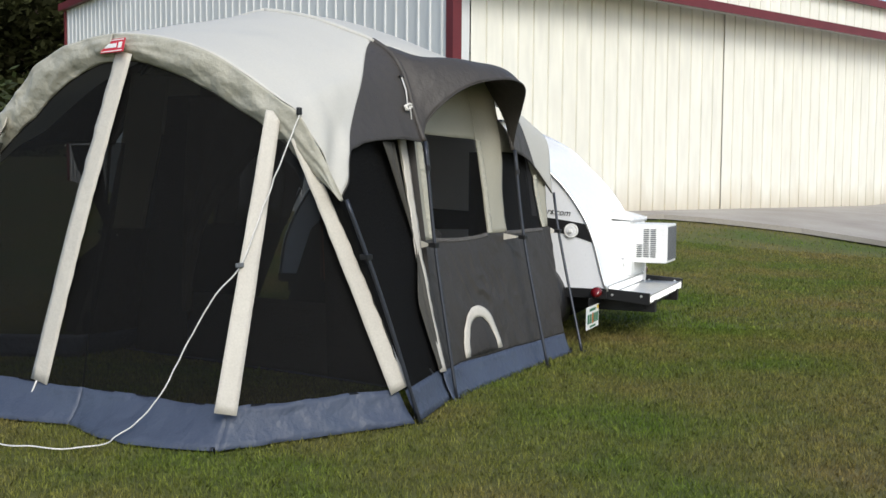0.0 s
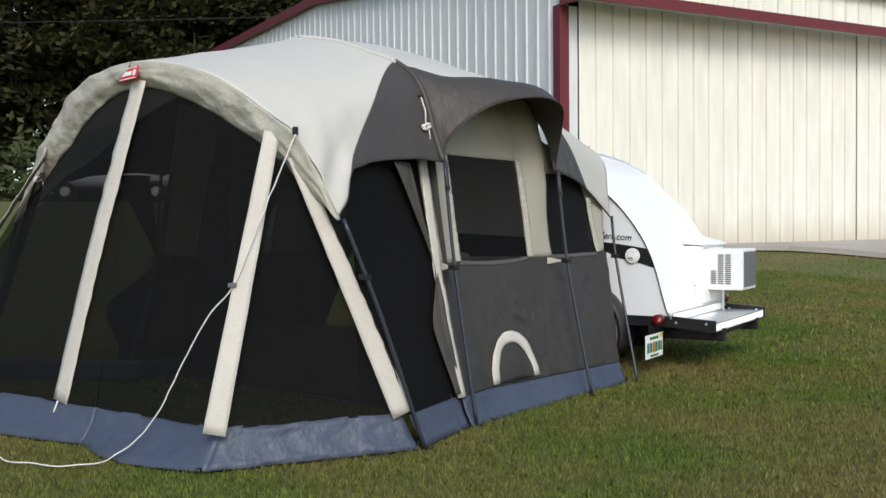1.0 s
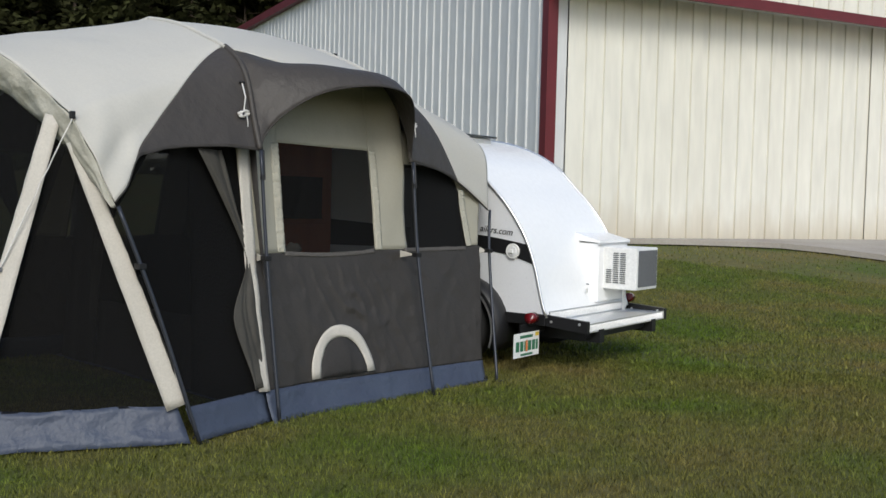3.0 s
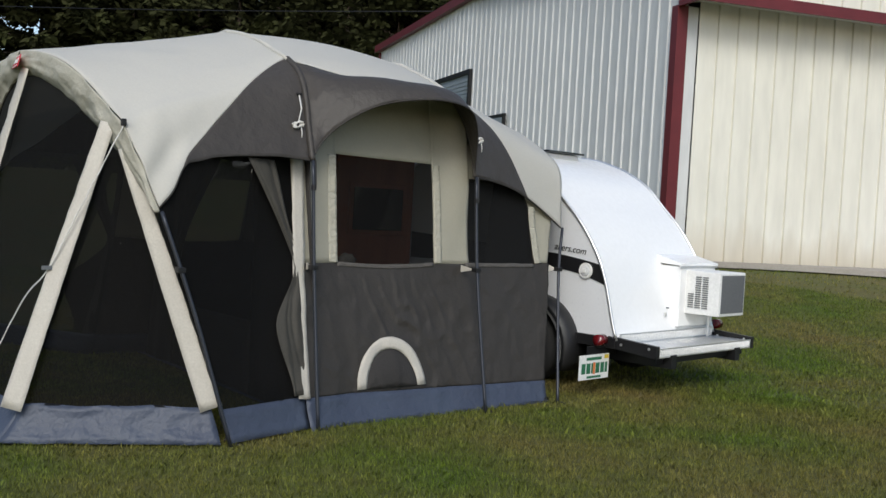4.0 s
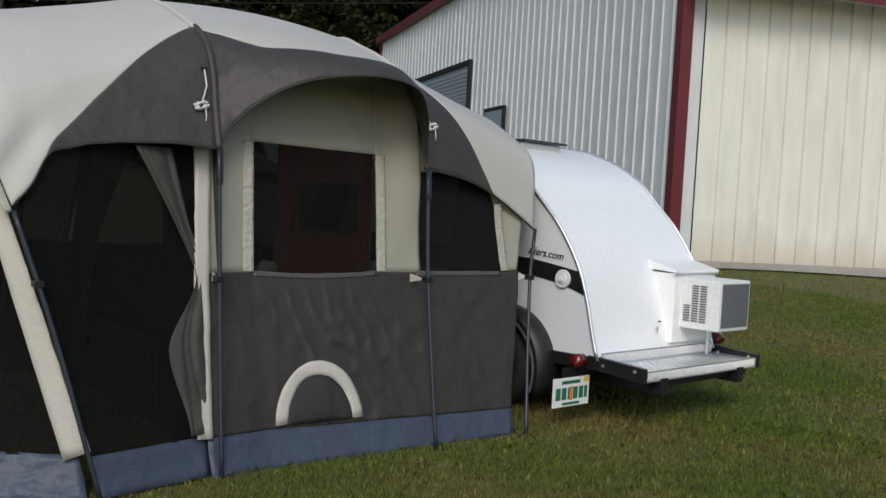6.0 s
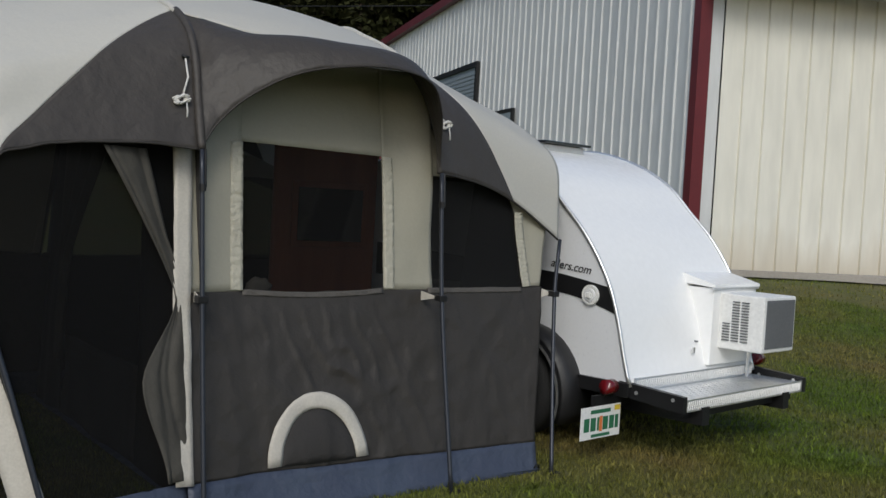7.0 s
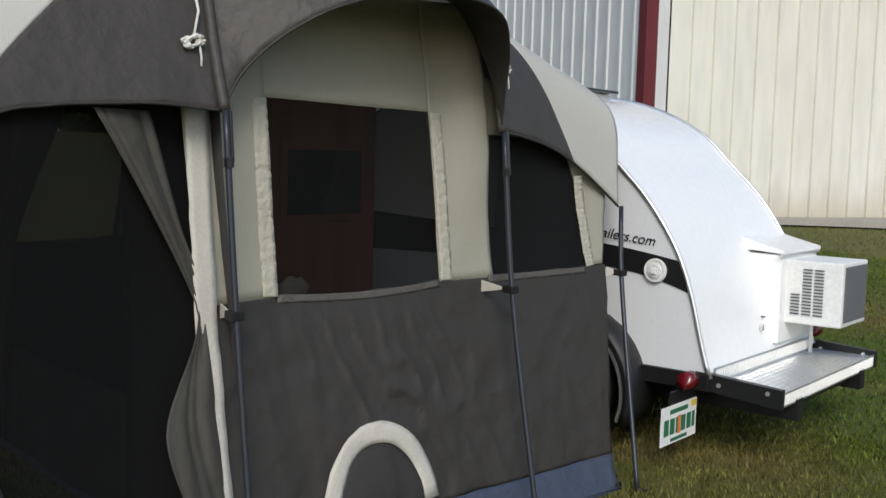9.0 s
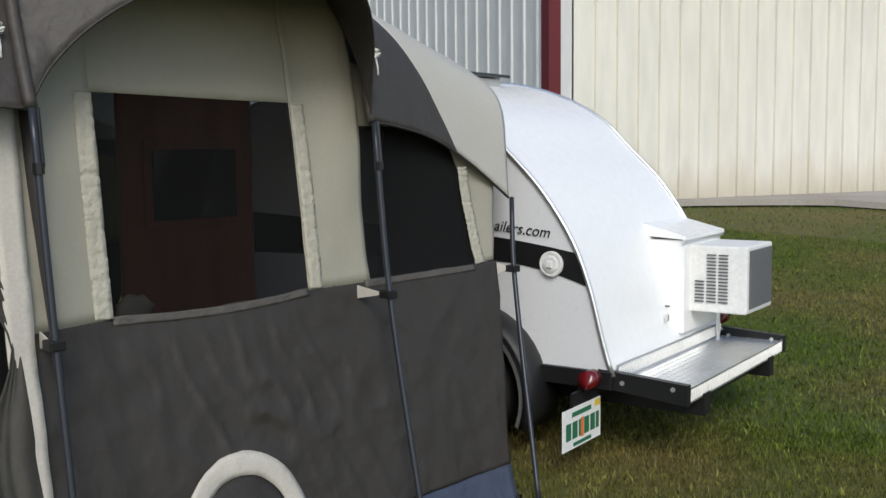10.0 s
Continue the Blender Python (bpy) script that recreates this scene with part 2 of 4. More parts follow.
def spline(keys, t):
    """A smooth curve through keys, t in 0..1 by chord length."""
    keys = [Vector(k) for k in keys]
    d = [0.0]
    for a, b in zip(keys, keys[1:]):
        d.append(d[-1] + (b - a).length)
    x = max(0.0, min(1.0, t)) * d[-1]
    i = 0
    while i < len(keys) - 2 and d[i + 1] < x:
        i += 1
    u = (x - d[i]) / max(1e-9, d[i + 1] - d[i])
    p0, p1, p2, p3 = keys[max(0, i - 1)], keys[i], keys[i + 1], keys[min(len(keys) - 1, i + 2)]
    h = d[i + 1] - d[i]
    m1 = (p2 - p0) / max(1e-9, d[i + 1] - d[max(0, i - 1)]) * h
    m2 = (p3 - p1) / max(1e-9, d[min(len(keys) - 1, i + 2)] - d[i]) * h
    return (2 * u**3 - 3 * u**2 + 1) * p1 + (u**3 - 2 * u**2 + u) * m1 + (-2 * u**3 + 3 * u**2) * p2 + (u**3 - u**2) * m2


def tube(points, radius, sides=8, cap=True, radii=None):
    bm = bmesh.new()
    pts = [Vector(p) for p in points]
    rings = []
    side = None
    for i, p in enumerate(pts):
        d = (pts[min(i + 1, len(pts) - 1)] - pts[max(i - 1, 0)]).normalized()
        if side is None:
            side = d.orthogonal().normalized()
        side = (side - d * side.dot(d)).normalized()
        other = d.cross(side)
        r = radii[i] if radii else radius
        rings.append([bm.verts.new(p + r * (side * math.cos(2 * math.pi * k / sides) + other * math.sin(2 * math.pi * k / sides))) for k in range(sides)])
    for a, b in zip(rings, rings[1:]):
        for k in range(sides):
            bm.faces.new((a[k], a[(k + 1) % sides], b[(k + 1) % sides], b[k]))
    if cap:
        bm.faces.new(rings[0]), bm.faces.new(rings[-1])
    return bm


def prism(outline, depth_vec):
    """A solid from a flat outline, swept along depth_vec."""
    bm = bmesh.new()
    a = [bm.verts.new(Vector(p)) for p in outline]
    b = [bm.verts.new(Vector(p) + Vector(depth_vec)) for p in outline]
    bm.faces.new(a), bm.faces.new(b)
    n = len(a)
    for i in range(n):
        bm.faces.new((a[i], a[(i + 1) % n], b[(i + 1) % n], b[i]))
    return bm


def lerp(a, b, t):
    return a + (b - a) * t


def smooth01(x):
    x = max(0.0, min(1.0, x))
    return x * x * (3 - 2 * x)


def wave(p, amount, scale, seed=0.0):
    return amount * noise.noise(Vector((p[0] * scale + seed, p[1] * scale, p[2] * scale)))


# ---- ground ----
HC, HT = Vector((0.044, 15.974)), 0.697
HD, HL = Vector((math.cos(HT), math.sin(HT))), Vector((-math.sin(HT), math.cos(HT)))
BASE = 0.467


def ground_z(x, y):
    r = Vector((x, y)) - HC
    a, b = r.dot(HD), r.dot(HL)
    dx = max(-a, 0, a - 40)
    dy = max(-b, 0, b - 40)
    far = math.hypot(dx, dy)
    rise = BASE * smooth01(1 - (far - 0.6) / 5.5)
    rise = max(rise, 1.9 * smooth01((math.hypot(x, y) - 14) / 34))
    return rise + 0.012 * noise.noise(Vector((x * 0.5, y * 0.5, 0))) * smooth01(abs(far) / 4)


def build_ground():
    def axis(lo, hi, near_lo, near_hi, step):
        out, v = [], near_lo
        while v < near_hi:
            out.append(v)
            v += step
        g = step
        while v < hi:
            out.append(v)
            g *= 1.35
            v += g
        out.append(hi)
        v, g = near_lo, step
        left = []
        while v > lo:
            g *= 1.35
            v -= g
            left.append(max(v, lo))
        return left[::-1] + out
    xs, ys = axis(-900, 900, -8, 12, 0.4), axis(-900, 900, -2, 22, 0.4)
    bm = bmesh.new()
    vs = [[bm.verts.new((x, y, ground_z(x, y))) for y in ys] for x in xs]
    for i in range(len(xs) - 1):
        for j in range(len(ys) - 1):
            bm.faces.new((vs[i][j], vs[i + 1][j], vs[i + 1][j + 1], vs[i][j + 1]))
    g = put("ground", bm, "soil", smooth=True)
    tagged(g, "mown lawn soil with dry patches reaching the woods", "lawn", kind="structure")


build_ground()

# ---- hangar ----
HANGAR = Matrix.Translation((HC.x, HC.y, BASE)) @ Matrix.Rotation(HT, 4, "Z")   # local x along the doors, y along the side wall
TRACK, EAVE, SIDE, OUT = 3.72, 4.36, 17.2, 0.55
RIDGE = (9.0, 5.38)
BACK_EAVE = 5.27


def gable(y):
    """Height of the side wall under the roof at a place along it."""
    if y < RIDGE[0]:
        return lerp(EAVE, RIDGE[1], (y + OUT) / (RIDGE[0] + OUT))
    return lerp(RIDGE[1], BACK_EAVE, (y - RIDGE[0]) / (SIDE - RIDGE[0]))



def corrugated(length, z0, z1, pitch, rib, depth, axis, at, outward):
    """Sheet with trapezoid ribs along one local axis; outward is the sign of the ribs."""
    bm = bmesh.new()
    prof = []
    x = 0.0
    while x < length - 1e-6:
        for dx, h in ((0, 0), (pitch - rib, 0), (pitch - rib * 0.8, depth), (pitch - rib * 0.2, depth)):
            if x + dx <= length:
                prof.append((x + dx, h))
        x += pitch
    prof.append((length, 0))
    lo, hi = [], []
    for px, h in prof:
        if axis == "x":
            lo.append(bm.verts.new((px, at + outward * h, z0))), hi.append(bm.verts.new((px, at + outward * h, z1)))
        else:
            lo.append(bm.verts.new((at + outward * h, px, z0))), hi.append(bm.verts.new((at + outward * h, px, z1(px) if callable(z1) else z1)))
    for i in range(len(prof) - 1):
        bm.faces.new((lo[i], lo[i + 1], hi[i + 1], hi[i]))
    return bm


def build_hangar():
    h = thing("hangar", HANGAR, "grey ribbed metal hangar with ivory sliding doors and maroon trim", "hangar")
    part("side_wall", corrugated(SIDE, 0, gable, 0.30, 0.07, 0.022, "y", 0.0, -1), "galv", h, "grey ribbed steel side wall")
    part("side_backing", prism([(0.03, 0, 0), (0.03, SIDE, 0), (0.03, SIDE, gable(SIDE)), (0.03, RIDGE[0], RIDGE[1]), (0.03, 0, gable(0))], (0.12, 0, 0)), "galv", h)
    part("far_wall", boxed(0.15, 30, SIDE - 0.1, SIDE, 0.0, BACK_EAVE), "galv", h)
    part("end_wall", prism([(30, -OUT, 0), (30, SIDE, 0), (30, SIDE, gable(SIDE)), (30, RIDGE[0], RIDGE[1]), (30, -OUT, EAVE)], (0.12, 0, 0)), "galv", h)
    # sliding doors, leaf by leaf
    x = 0.32
    n = 0
    while x < 29:
        leaf = part("sliding_door", corrugated(6.36, 0.06, TRACK + 0.1, 0.335, 0.042, 0.030, "x", -0.05 - 0.035 * (n % 2), 1), "door_sheet", h, "ivory ribbed sliding door leaf, rusty at the foot")
        leaf.location.x = x
        x += 6.30
        n += 1
    part("corner_post", boxed(0.13, 0.31, -0.03, 0.12, 0, TRACK), "galv", h)
    part("corner_trim", boxed(-0.05, 0.12, -0.07, 0.10, 0, TRACK), "trim_red", h, "maroon corner trim")
    part("header", corrugated(30, TRACK + 0.14, EAVE, 0.335, 0.042, 0.028, "x", -OUT - 0.03, 1), "door_sheet", h, "ivory ribbed header wall over the doors")
    part("header_side", boxed(-0.03, 0.0, -OUT, 0.0, TRACK + 0.06, EAVE), "galv", h)
    part("soffit", boxed(0, 30, -OUT, 0.0, TRACK + 0.08, TRACK + 0.13), "galv", h)
    part("header_trim", boxed(-0.06, 30, -OUT - 0.07, -OUT - 0.02, TRACK - 0.02, TRACK + 0.14), "trim_red", h, "maroon trim under the header wall")
    part("header_corner_trim", boxed(-0.06, 0.12, -OUT - 0.06, -OUT + 0.06, TRACK + 0.142, EAVE), "trim_red", h)
    part("side_header_trim", boxed(-0.05, 0.0, -OUT - 0.02, -0.07, TRACK - 0.02, TRACK + 0.06), "trim_red", h)
    for y0, y1, a, b in ((-OUT - 0.12, RIDGE[0], EAVE - 0.02, RIDGE[1]), (RIDGE[0], SIDE + 0.25, RIDGE[1], gable(SIDE + 0.25))):
        part("rake_trim", prism([(-0.16, y0, a), (-0.16, y1, b), (-0.16, y1, b + 0.19), (-0.16, y0, a + 0.19)], (0.15, 0, 0)), "trim_red", h, "maroon rake trim")
        part("roof", prism([(0.0, y0, a + 0.004), (0.0, y1, b + 0.004), (0.0, y1, b + 0.12), (0.0, y0, a + 0.12)], (30.1, 0, 0)), "galv", h, "pale sheet metal roof")
    part("eave_trim", boxed(0.0, 30, -OUT - 0.18, -OUT - 0.125, EAVE - 0.03, EAVE + 0.12), "trim_red", h, "maroon eave trim")
    part("end_trim", boxed(-0.06, 0.05, SIDE + 0.002, SIDE + 0.08, 0, BACK_EAVE - 0.02), "trim_red", h)
    # roller door high in the side wall
    d = part("roller_door", boxed(-0.045, -0.035, 8.80, 14.2, 0.0, 3.70), "steel_door", h, "pale blue roller door")
    for i in range(40):
        part("slat", boxed(-0.075, -0.046, 8.81, 14.19, 0.03 + i * 0.09, 0.03 + i * 0.09 + 0.075), "steel_door", d)
    part("roller_door_frame", boxed(-0.10, -0.03, 8.70, 8.80, 0, 3.80), "black", h)
    part("roller_door_head", boxed(-0.10, -0.03, 8.80, 14.3, 3.705, 3.80), "black", h)
    # small hatch window
    part("window_frame", boxed(-0.09, -0.03, 6.47, 7.62, 1.75, 2.65), "black", h)
    part("window_pane", boxed(-0.095, -0.091, 6.55, 7.54, 1.83, 2.57), "steel_door", h)
    part("footing", boxed(-0.12, 30, -0.35, -0.14, -0.12, 0.02), "concrete", h)
    return h


build_hangar()


def apron_edge(x):
    return float(np.interp(x, (-0.3, 1.6, 3.4, 4.6, 5.4, 9.0, 30), (-0.36, -0.55, -1.3, -3.2, -6.5, -12.0, -14.0)))


def build_apron():
    def fn(a, b):
        x = lerp(-0.3, 30, a * a)
        y = lerp(apron_edge(x) + 0.05 * noise.noise(Vector((x * 3, 0, 0))), -0.345, b)
        w = HANGAR @ Vector((x, y, 0))
        return Vector((w.x, w.y, ground_z(w.x, w.y) + 0.022))
    ob = put("pavement", sheet(fn, 60, 24), "concrete")
    mod = ob.modifiers.new("slab", "SOLIDIFY")
    mod.thickness, mod.offset = 0.08, -1
    tagged(ob, "stained pale concrete apron before the hangar doors", "pavement", kind="structure")


build_apron()

# the tent's own frame: x to its back, y across (positive towards the walk), z up
TD = Vector((0.5235, 0.852))
TN = Vector((0.852, -0.5235))
T0 = Vector((0.208, 5.495)) - TN * 1.43
TENT = Matrix.Translation((T0.x, T0.y, 0)) @ Matrix(((TD.x, TN.x, 0, 0), (TD.y, TN.y, 0, 0), (0, 0, 1, 0), (0, 0, 0, 1)))

# ---- trailer: local x to its rear, y across to the far side ----
TR = Matrix.Translation((1.003, 7.468, 0)) @ Matrix.Rotation(math.atan2(-0.38, 0.925), 4, "Z")
TW = 1.17
PROFILE = [(0.262, 0.345), (0.247, 0.375), (0.21, 0.496), (0.161, 0.674), (0.088, 0.85), (-0.052, 1.048), (-0.207, 1.20), (-0.36, 1.345),
           (-0.62, 1.475), (-0.95, 1.545), (-1.35, 1.50), (-1.75, 1.33), (-2.10, 1.02), (-2.32, 0.65), (-2.38, 0.345)]


def text_mesh(body, size, depth=0.0015, shear=0.0):
    c = bpy.data.curves.new("text", "FONT")
    c.body, c.size, c.extrude, c.shear = body, size, depth, shear
    ob = bpy.data.objects.new("text", c)
    me = bpy.data.meshes.new_from_object(ob)
    bpy.data.objects.remove(ob)
    bm = bmesh.new()
    bm.from_mesh(me)
    bpy.data.meshes.remove(me)
    return bm


def ring(r0, r1, y0, y1, cx, cz, sides=36, a0=0.0, a1=2 * math.pi):
    """A flat ring or arc about a lateral axis, between two lateral planes."""
    bm = bmesh.new()
    full = abs(a1 - a0 - 2 * math.pi) < 1e-6
    n = sides if full else sides + 1
    q = []
    for i in range(n):
        a = a0 + (a1 - a0) * i / sides
        q.append([bm.verts.new((cx + r * math.cos(a), y, cz + r * math.sin(a))) for r, y in ((r0, y0), (r1, y0), (r1, y1), (r0, y1))])
    for i in range(n if full else n - 1):
        a, b = q[i], q[(i + 1) % n]
        for k in range(4):
            bm.faces.new((a[k], a[(k + 1) % 4], b[(k + 1) % 4], b[k]))
    if not full:
        bm.faces.new(q[0]), bm.faces.new(q[-1])
    return bm


def tread_bars(bm, x0, x1, y0, y1, z, step, n):
    """Raised diagonal bars of a diamond tread plate."""
    k = 0
    x = x0 + step / 2
    while x < x1:
        y = y0 + step / 2
        m = 0
        while y < y1:
            s = 1 if (k + m) % 2 else -1
            c = Vector((x, y, z))
            d = Vector((0.7, 0.7 * s, 0)) * step * 0.42
            w = Vector((-0.7 * s, 0.7, 0)) * step * 0.12
            vs = [bm.verts.new(c + p) for p in (d, w, -d, -w)]
            top = bm.verts.new(c + Vector((0, 0, 0.0025)))
            for i in range(4):
                bm.faces.new((vs[i], vs[(i + 1) % 4], top))
            y += step
            m += 1
        x += step
        k += 1


def build_wheel(t, y, sgn):
    w = part("wheel", ring(0.05, 0.165, y, y + 0.13 * sgn, -0.40, 0.26), "alu", t, "pale steel wheel")
    part("tyre", ring(0.16, 0.26, y - 0.015 * sgn, y + 0.15 * sgn, -0.40, 0.26), "rubber", w, "black rubber tyre", True)
    part("hub", ring(0.0, 0.055, y - 0.02 * sgn, y + 0.05 * sgn, -0.40, 0.26, 16), "black", w)
    f = part("fender", ring(0.315, 0.345, y - 0.03 * sgn, y + 0.20 * sgn, -0.36, 0.24, 24, -0.35, math.pi + 0.35), "black", t, "rounded black fender", True)
    part("fender_lip", ring(0.30, 0.312, y - 0.032 * sgn, y - 0.016 * sgn, -0.36, 0.24, 24, -0.35, math.pi + 0.35), "alu", f)


def build_trailer():
    t = thing("teardrop_trailer", TR, "white teardrop camping trailer with a black stripe", "trailer")
    curve = [spline([(a, 0, z) for a, z in PROFILE], i / 72) for i in range(73)]
    bm = bmesh.new()
    rows = [[bm.verts.new((c.x, y, c.z)) for y in (0.0, TW * 0.25, TW * 0.5, TW * 0.75, TW)] for c in curve]
    for a, b in zip(rows, rows[1:]):
        for k in range(4):
            bm.faces.new((a[k], a[k + 1], b[k + 1], b[k]))
    part("shell", bm, "white", t, "glossy white rounded shell", smooth=True)
    for y, sg in ((0.0, 1), (TW, -1)):
        s = prism([(c.x, y, c.z) for c in curve], (0, 0.012 * sg, 0))
        part("side_panel", s, "silver", t, "silver-white side panel")
        part("edge_moulding", tube([(c.x + 0.003, y - 0.003 * sg, c.z) for c in curve], 0.010, 8), "alu", t, "aluminium edge moulding", True)
    part("floor", boxed(-2.36, 0.24, 0.015, TW - 0.015, 0.29, 0.34), "black", t)
    part("chassis_rail", boxed(-2.4, 0.56, 0.16, 0.22, 0.20, 0.285), "black", t)
    part("chassis_rail", boxed(-2.4, 0.56, TW - 0.22, TW - 0.16, 0.20, 0.285), "black", t)
    part("axle", boxed(-0.43, -0.37, -0.10, TW + 0.1, 0.23, 0.29), "black", t)
    part("bottom_rail", boxed(-2.38, 0.262, -0.02, 0.014, 0.295, 0.362, 0.003), "black", t, "black bottom rail")
    part("bottom_rail", boxed(-2.38, 0.262, TW - 0.014, TW + 0.02, 0.295, 0.362, 0.003), "black", t)

    # black sweep on the side, a tapering curved stripe
    def stripe(a, b):
        x = lerp(-1.6, 0.150 - 0.010 * b, a)
        xx = x + 0.25
        top = 0.853 - 0.10 * xx - 0.10 * xx * xx if xx > 0 else 0.853 - 0.05 * xx
        low = 0.757 - 0.04 * xx - 0.38 * xx * xx if xx > 0 else 0.757 + 0.02 * xx
        z = lerp(low, top, b)
        return Vector((min(x, 0.165 - 0.36 * (z - 0.66) - 0.30 * (z - 0.66) ** 2), -0.003, z))
    part("stripe", sheet(stripe, 40, 4), "black", t, "glossy black sweeping stripe", False, 0.003)
    tx = part("lettering", text_mesh("ailers.com", 0.062, 0.001, 0.25), "black", t, "thin black script lettering")
    tx.matrix_basis = Matrix.Translation((-0.262, -0.004, 0.880)) @ Euler((radians(90), radians(5), 0)).to_matrix().to_4x4()
    lamp = part("porch_light", ring(0.0, 0.050, -0.014, 0.004, 0.003, 0.758, 32), "plastic", t, "round white porch light")
    part("rim", ring(0.042, 0.047, -0.018, -0.0145, 0.003, 0.758, 32), "plastic", lamp)
    part("lens", ring(0.0, 0.032, -0.021, -0.0145, 0.003, 0.758, 28), "silver", lamp, "ribbed pale lens")
    for k in (0.014, 0.023):
        part("lens_ridge", ring(k, k + 0.004, -0.0235, -0.0212, 0.003, 0.758, 24), "plastic", lamp)
    part("switch", boxed(-0.010, 0.016, -0.034, -0.0236, 0.745, 0.771, 0.003), "plastic", lamp, "small square switch")
    build_wheel(t, -0.12, 1)
    build_wheel(t, TW + 0.12, -1)

    # roof vent
    v = part("roof_vent", boxed(-1.02, -0.70, 0.40, 0.78, 1.47, 1.538, 0.004), "plastic", t, "square roof vent")
    part("vent_lid", boxed(-1.04, -0.66, 0.38, 0.80, 1.540, 1.556, 0.004), "glass_dark", v, "smoked vent lid")

    # rear casing, hood and air conditioner
    part("casing", boxed(0.10, 0.262, 0.70, TW - 0.02, 0.40, 0.805, 0.006), "white", t, "white casing round the cooler")
    hood = part("hood", prism([(0.05, 0.69, 0.822), (0.275, 0.69, 0.808), (0.275, 0.69, 0.824), (0.07, 0.69, 0.875)], (0, 0.47, 0)), "white", t, "sloped white hood")
    part("hood_flashing", boxed(0.262, 0.272, 0.68, TW - 0.01, 0.795, 0.812), "alu", hood)
    ac = part("air_conditioner", boxed(0.24, 0.512, 0.775, 1.117, 0.490, 0.780, 0.008), "plastic", t, "white window air conditioner")
    for col in (0, 1, 2):
        for i in range(15):
            x0 = 0.285 + 0.052 * col
            if col == 0 and i > 6:
                continue
            part("louvre", boxed(x0, x0 + 0.040, 0.768, 0.776, 0.535 + i * 0.0145, 0.535 + i * 0.0145 + 0.0052), "louvre_slot", ac)
    g = part("rear_grille", boxed(0.5122, 0.5155, 0.80, 1.095, 0.512, 0.762), "grille", ac, "dark grey rear grille")
    for i in range(30):
        part("bar", boxed(0.5157, 0.5185, 0.802 + i * 0.0099, 0.806 + i * 0.0099, 0.514, 0.760), "grille", g)
    part("latch", boxed(0.196, 0.210, 0.580, 0.594, 0.47, 0.50, 0.002), "alu", t, "small metal latch").location.x = 0.03
    for z in (0.44, 0.52):
        part("screw", boxed(0.20, 0.222, 0.64, 0.648, z, z + 0.008), "grille", t)

    # rear shelf of tread plate
    s = part("rear_shelf", boxed(0.262, 0.545, 0.03, TW, 0.312, 0.322), "alu", t, "bright tread plate rear shelf")
    bm = bmesh.new()
    tread_bars(bm, 0.265, 0.542, 0.035, TW - 0.005, 0.3221, 0.030, 0)
    part("tread", bm, "alu", s)
    part("front_lip", boxed(0.5455, 0.551, 0.03, TW, 0.272, 0.330), "alu", s)
    part("upstand", boxed(0.262, 0.2665, 0.03, TW - 0.02, 0.3225, 0.385), "alu", s)
    for name, xx, z0, z1 in (("lip_tread", 0.5514, 0.278, 0.324), ("upstand_tread", 0.2668, 0.330, 0.378)):
        bm = bmesh.new()
        for y0 in [0.04 + 0.018 * i for i in range(62)]:
            vs = [bm.verts.new((xx, y0 + a, b)) for a, b in ((0, z0), (0.005, z0), (0.014, z1), (0.009, z1))]
            ws = [bm.verts.new((xx + 0.0030, y0 + a, b)) for a, b in ((0.002, z0 + 0.004), (0.004, z0 + 0.004), (0.012, z1 - 0.004), (0.010, z1 - 0.004))]
            bm.faces.new(ws)
            for i in range(4):
                bm.faces.new((vs[i], vs[(i + 1) % 4], ws[(i + 1) % 4], ws[i]))
        part(name, bm, "alu", s)
    for y0, y1 in ((-0.004, 0.028), (TW + 0.002, TW + 0.034)):
        r = part("side_rail", prism([(0.20, y0, 0.30), (0.555, y0, 0.268), (0.555, y0, 0.345), (0.20, y0, 0.368)], (0, y1 - y0, 0)), "black", s, "black angle iron rail")
        for x in (0.30, 0.50):
            part("bolt", ring(0.0, 0.009, y0 - 0.004, y0 + 0.001, x, 0.325, 10), "alu", r)
    part("rear_beam", boxed(0.44, 0.50, 0.08, TW - 0.02, 0.225, 0.268), "black", s)
    # tail light and plate
    part("tail_light", ring(0.0, 0.034, -0.150, -0.085, 0.222, 0.352, 20), "red_glass", t, "red tail light", True)
    part("tail_light", ring(0.0, 0.034, TW + 0.085, TW + 0.150, 0.222, 0.392, 20), "red_glass", t, "red tail light", True)
    part("strut", boxed(0.285, 0.297, 1.045, 1.06, 0.322, 0.492), "white", t, "white strut under the cooler")
    part("tail_light_base", boxed(0.172, 0.21, -0.125, -0.045, 0.30, 0.36, 0.01), "black", t)
    p = part("number_plate", boxed(0.196, 0.200, -0.285, 0.02, 0.108, 0.260, 0.0008), "white_print", t, "white number plate with green marks")
    for y0, y1 in ((-0.262, -0.222), (-0.212, -0.172), (-0.162, -0.146), (-0.118, -0.078), (-0.068, -0.030), (-0.022, 0.004)):
        part("bar", boxed(0.2004, 0.2012, y0, y1, 0.145, 0.208), "green_print", p)
    part("emblem", boxed(0.2004, 0.2016, -0.144, -0.122, 0.140, 0.212), "orange_print", p)
    part("top_bar", boxed(0.2004, 0.2010, -0.215, -0.060, 0.226, 0.244), "green_print", p)
    part("bottom_bar", boxed(0.2004, 0.2010, -0.205, -0.060, 0.116, 0.130), "green_print", p)
    part("sticker", boxed(0.2004, 0.2012, -0.03, 0.014, 0.230, 0.254), "yellow_print", p)
    part("plate_bracket", boxed(0.185, 0.195, -0.20, 0.10, 0.25, 0.31), "black", t)
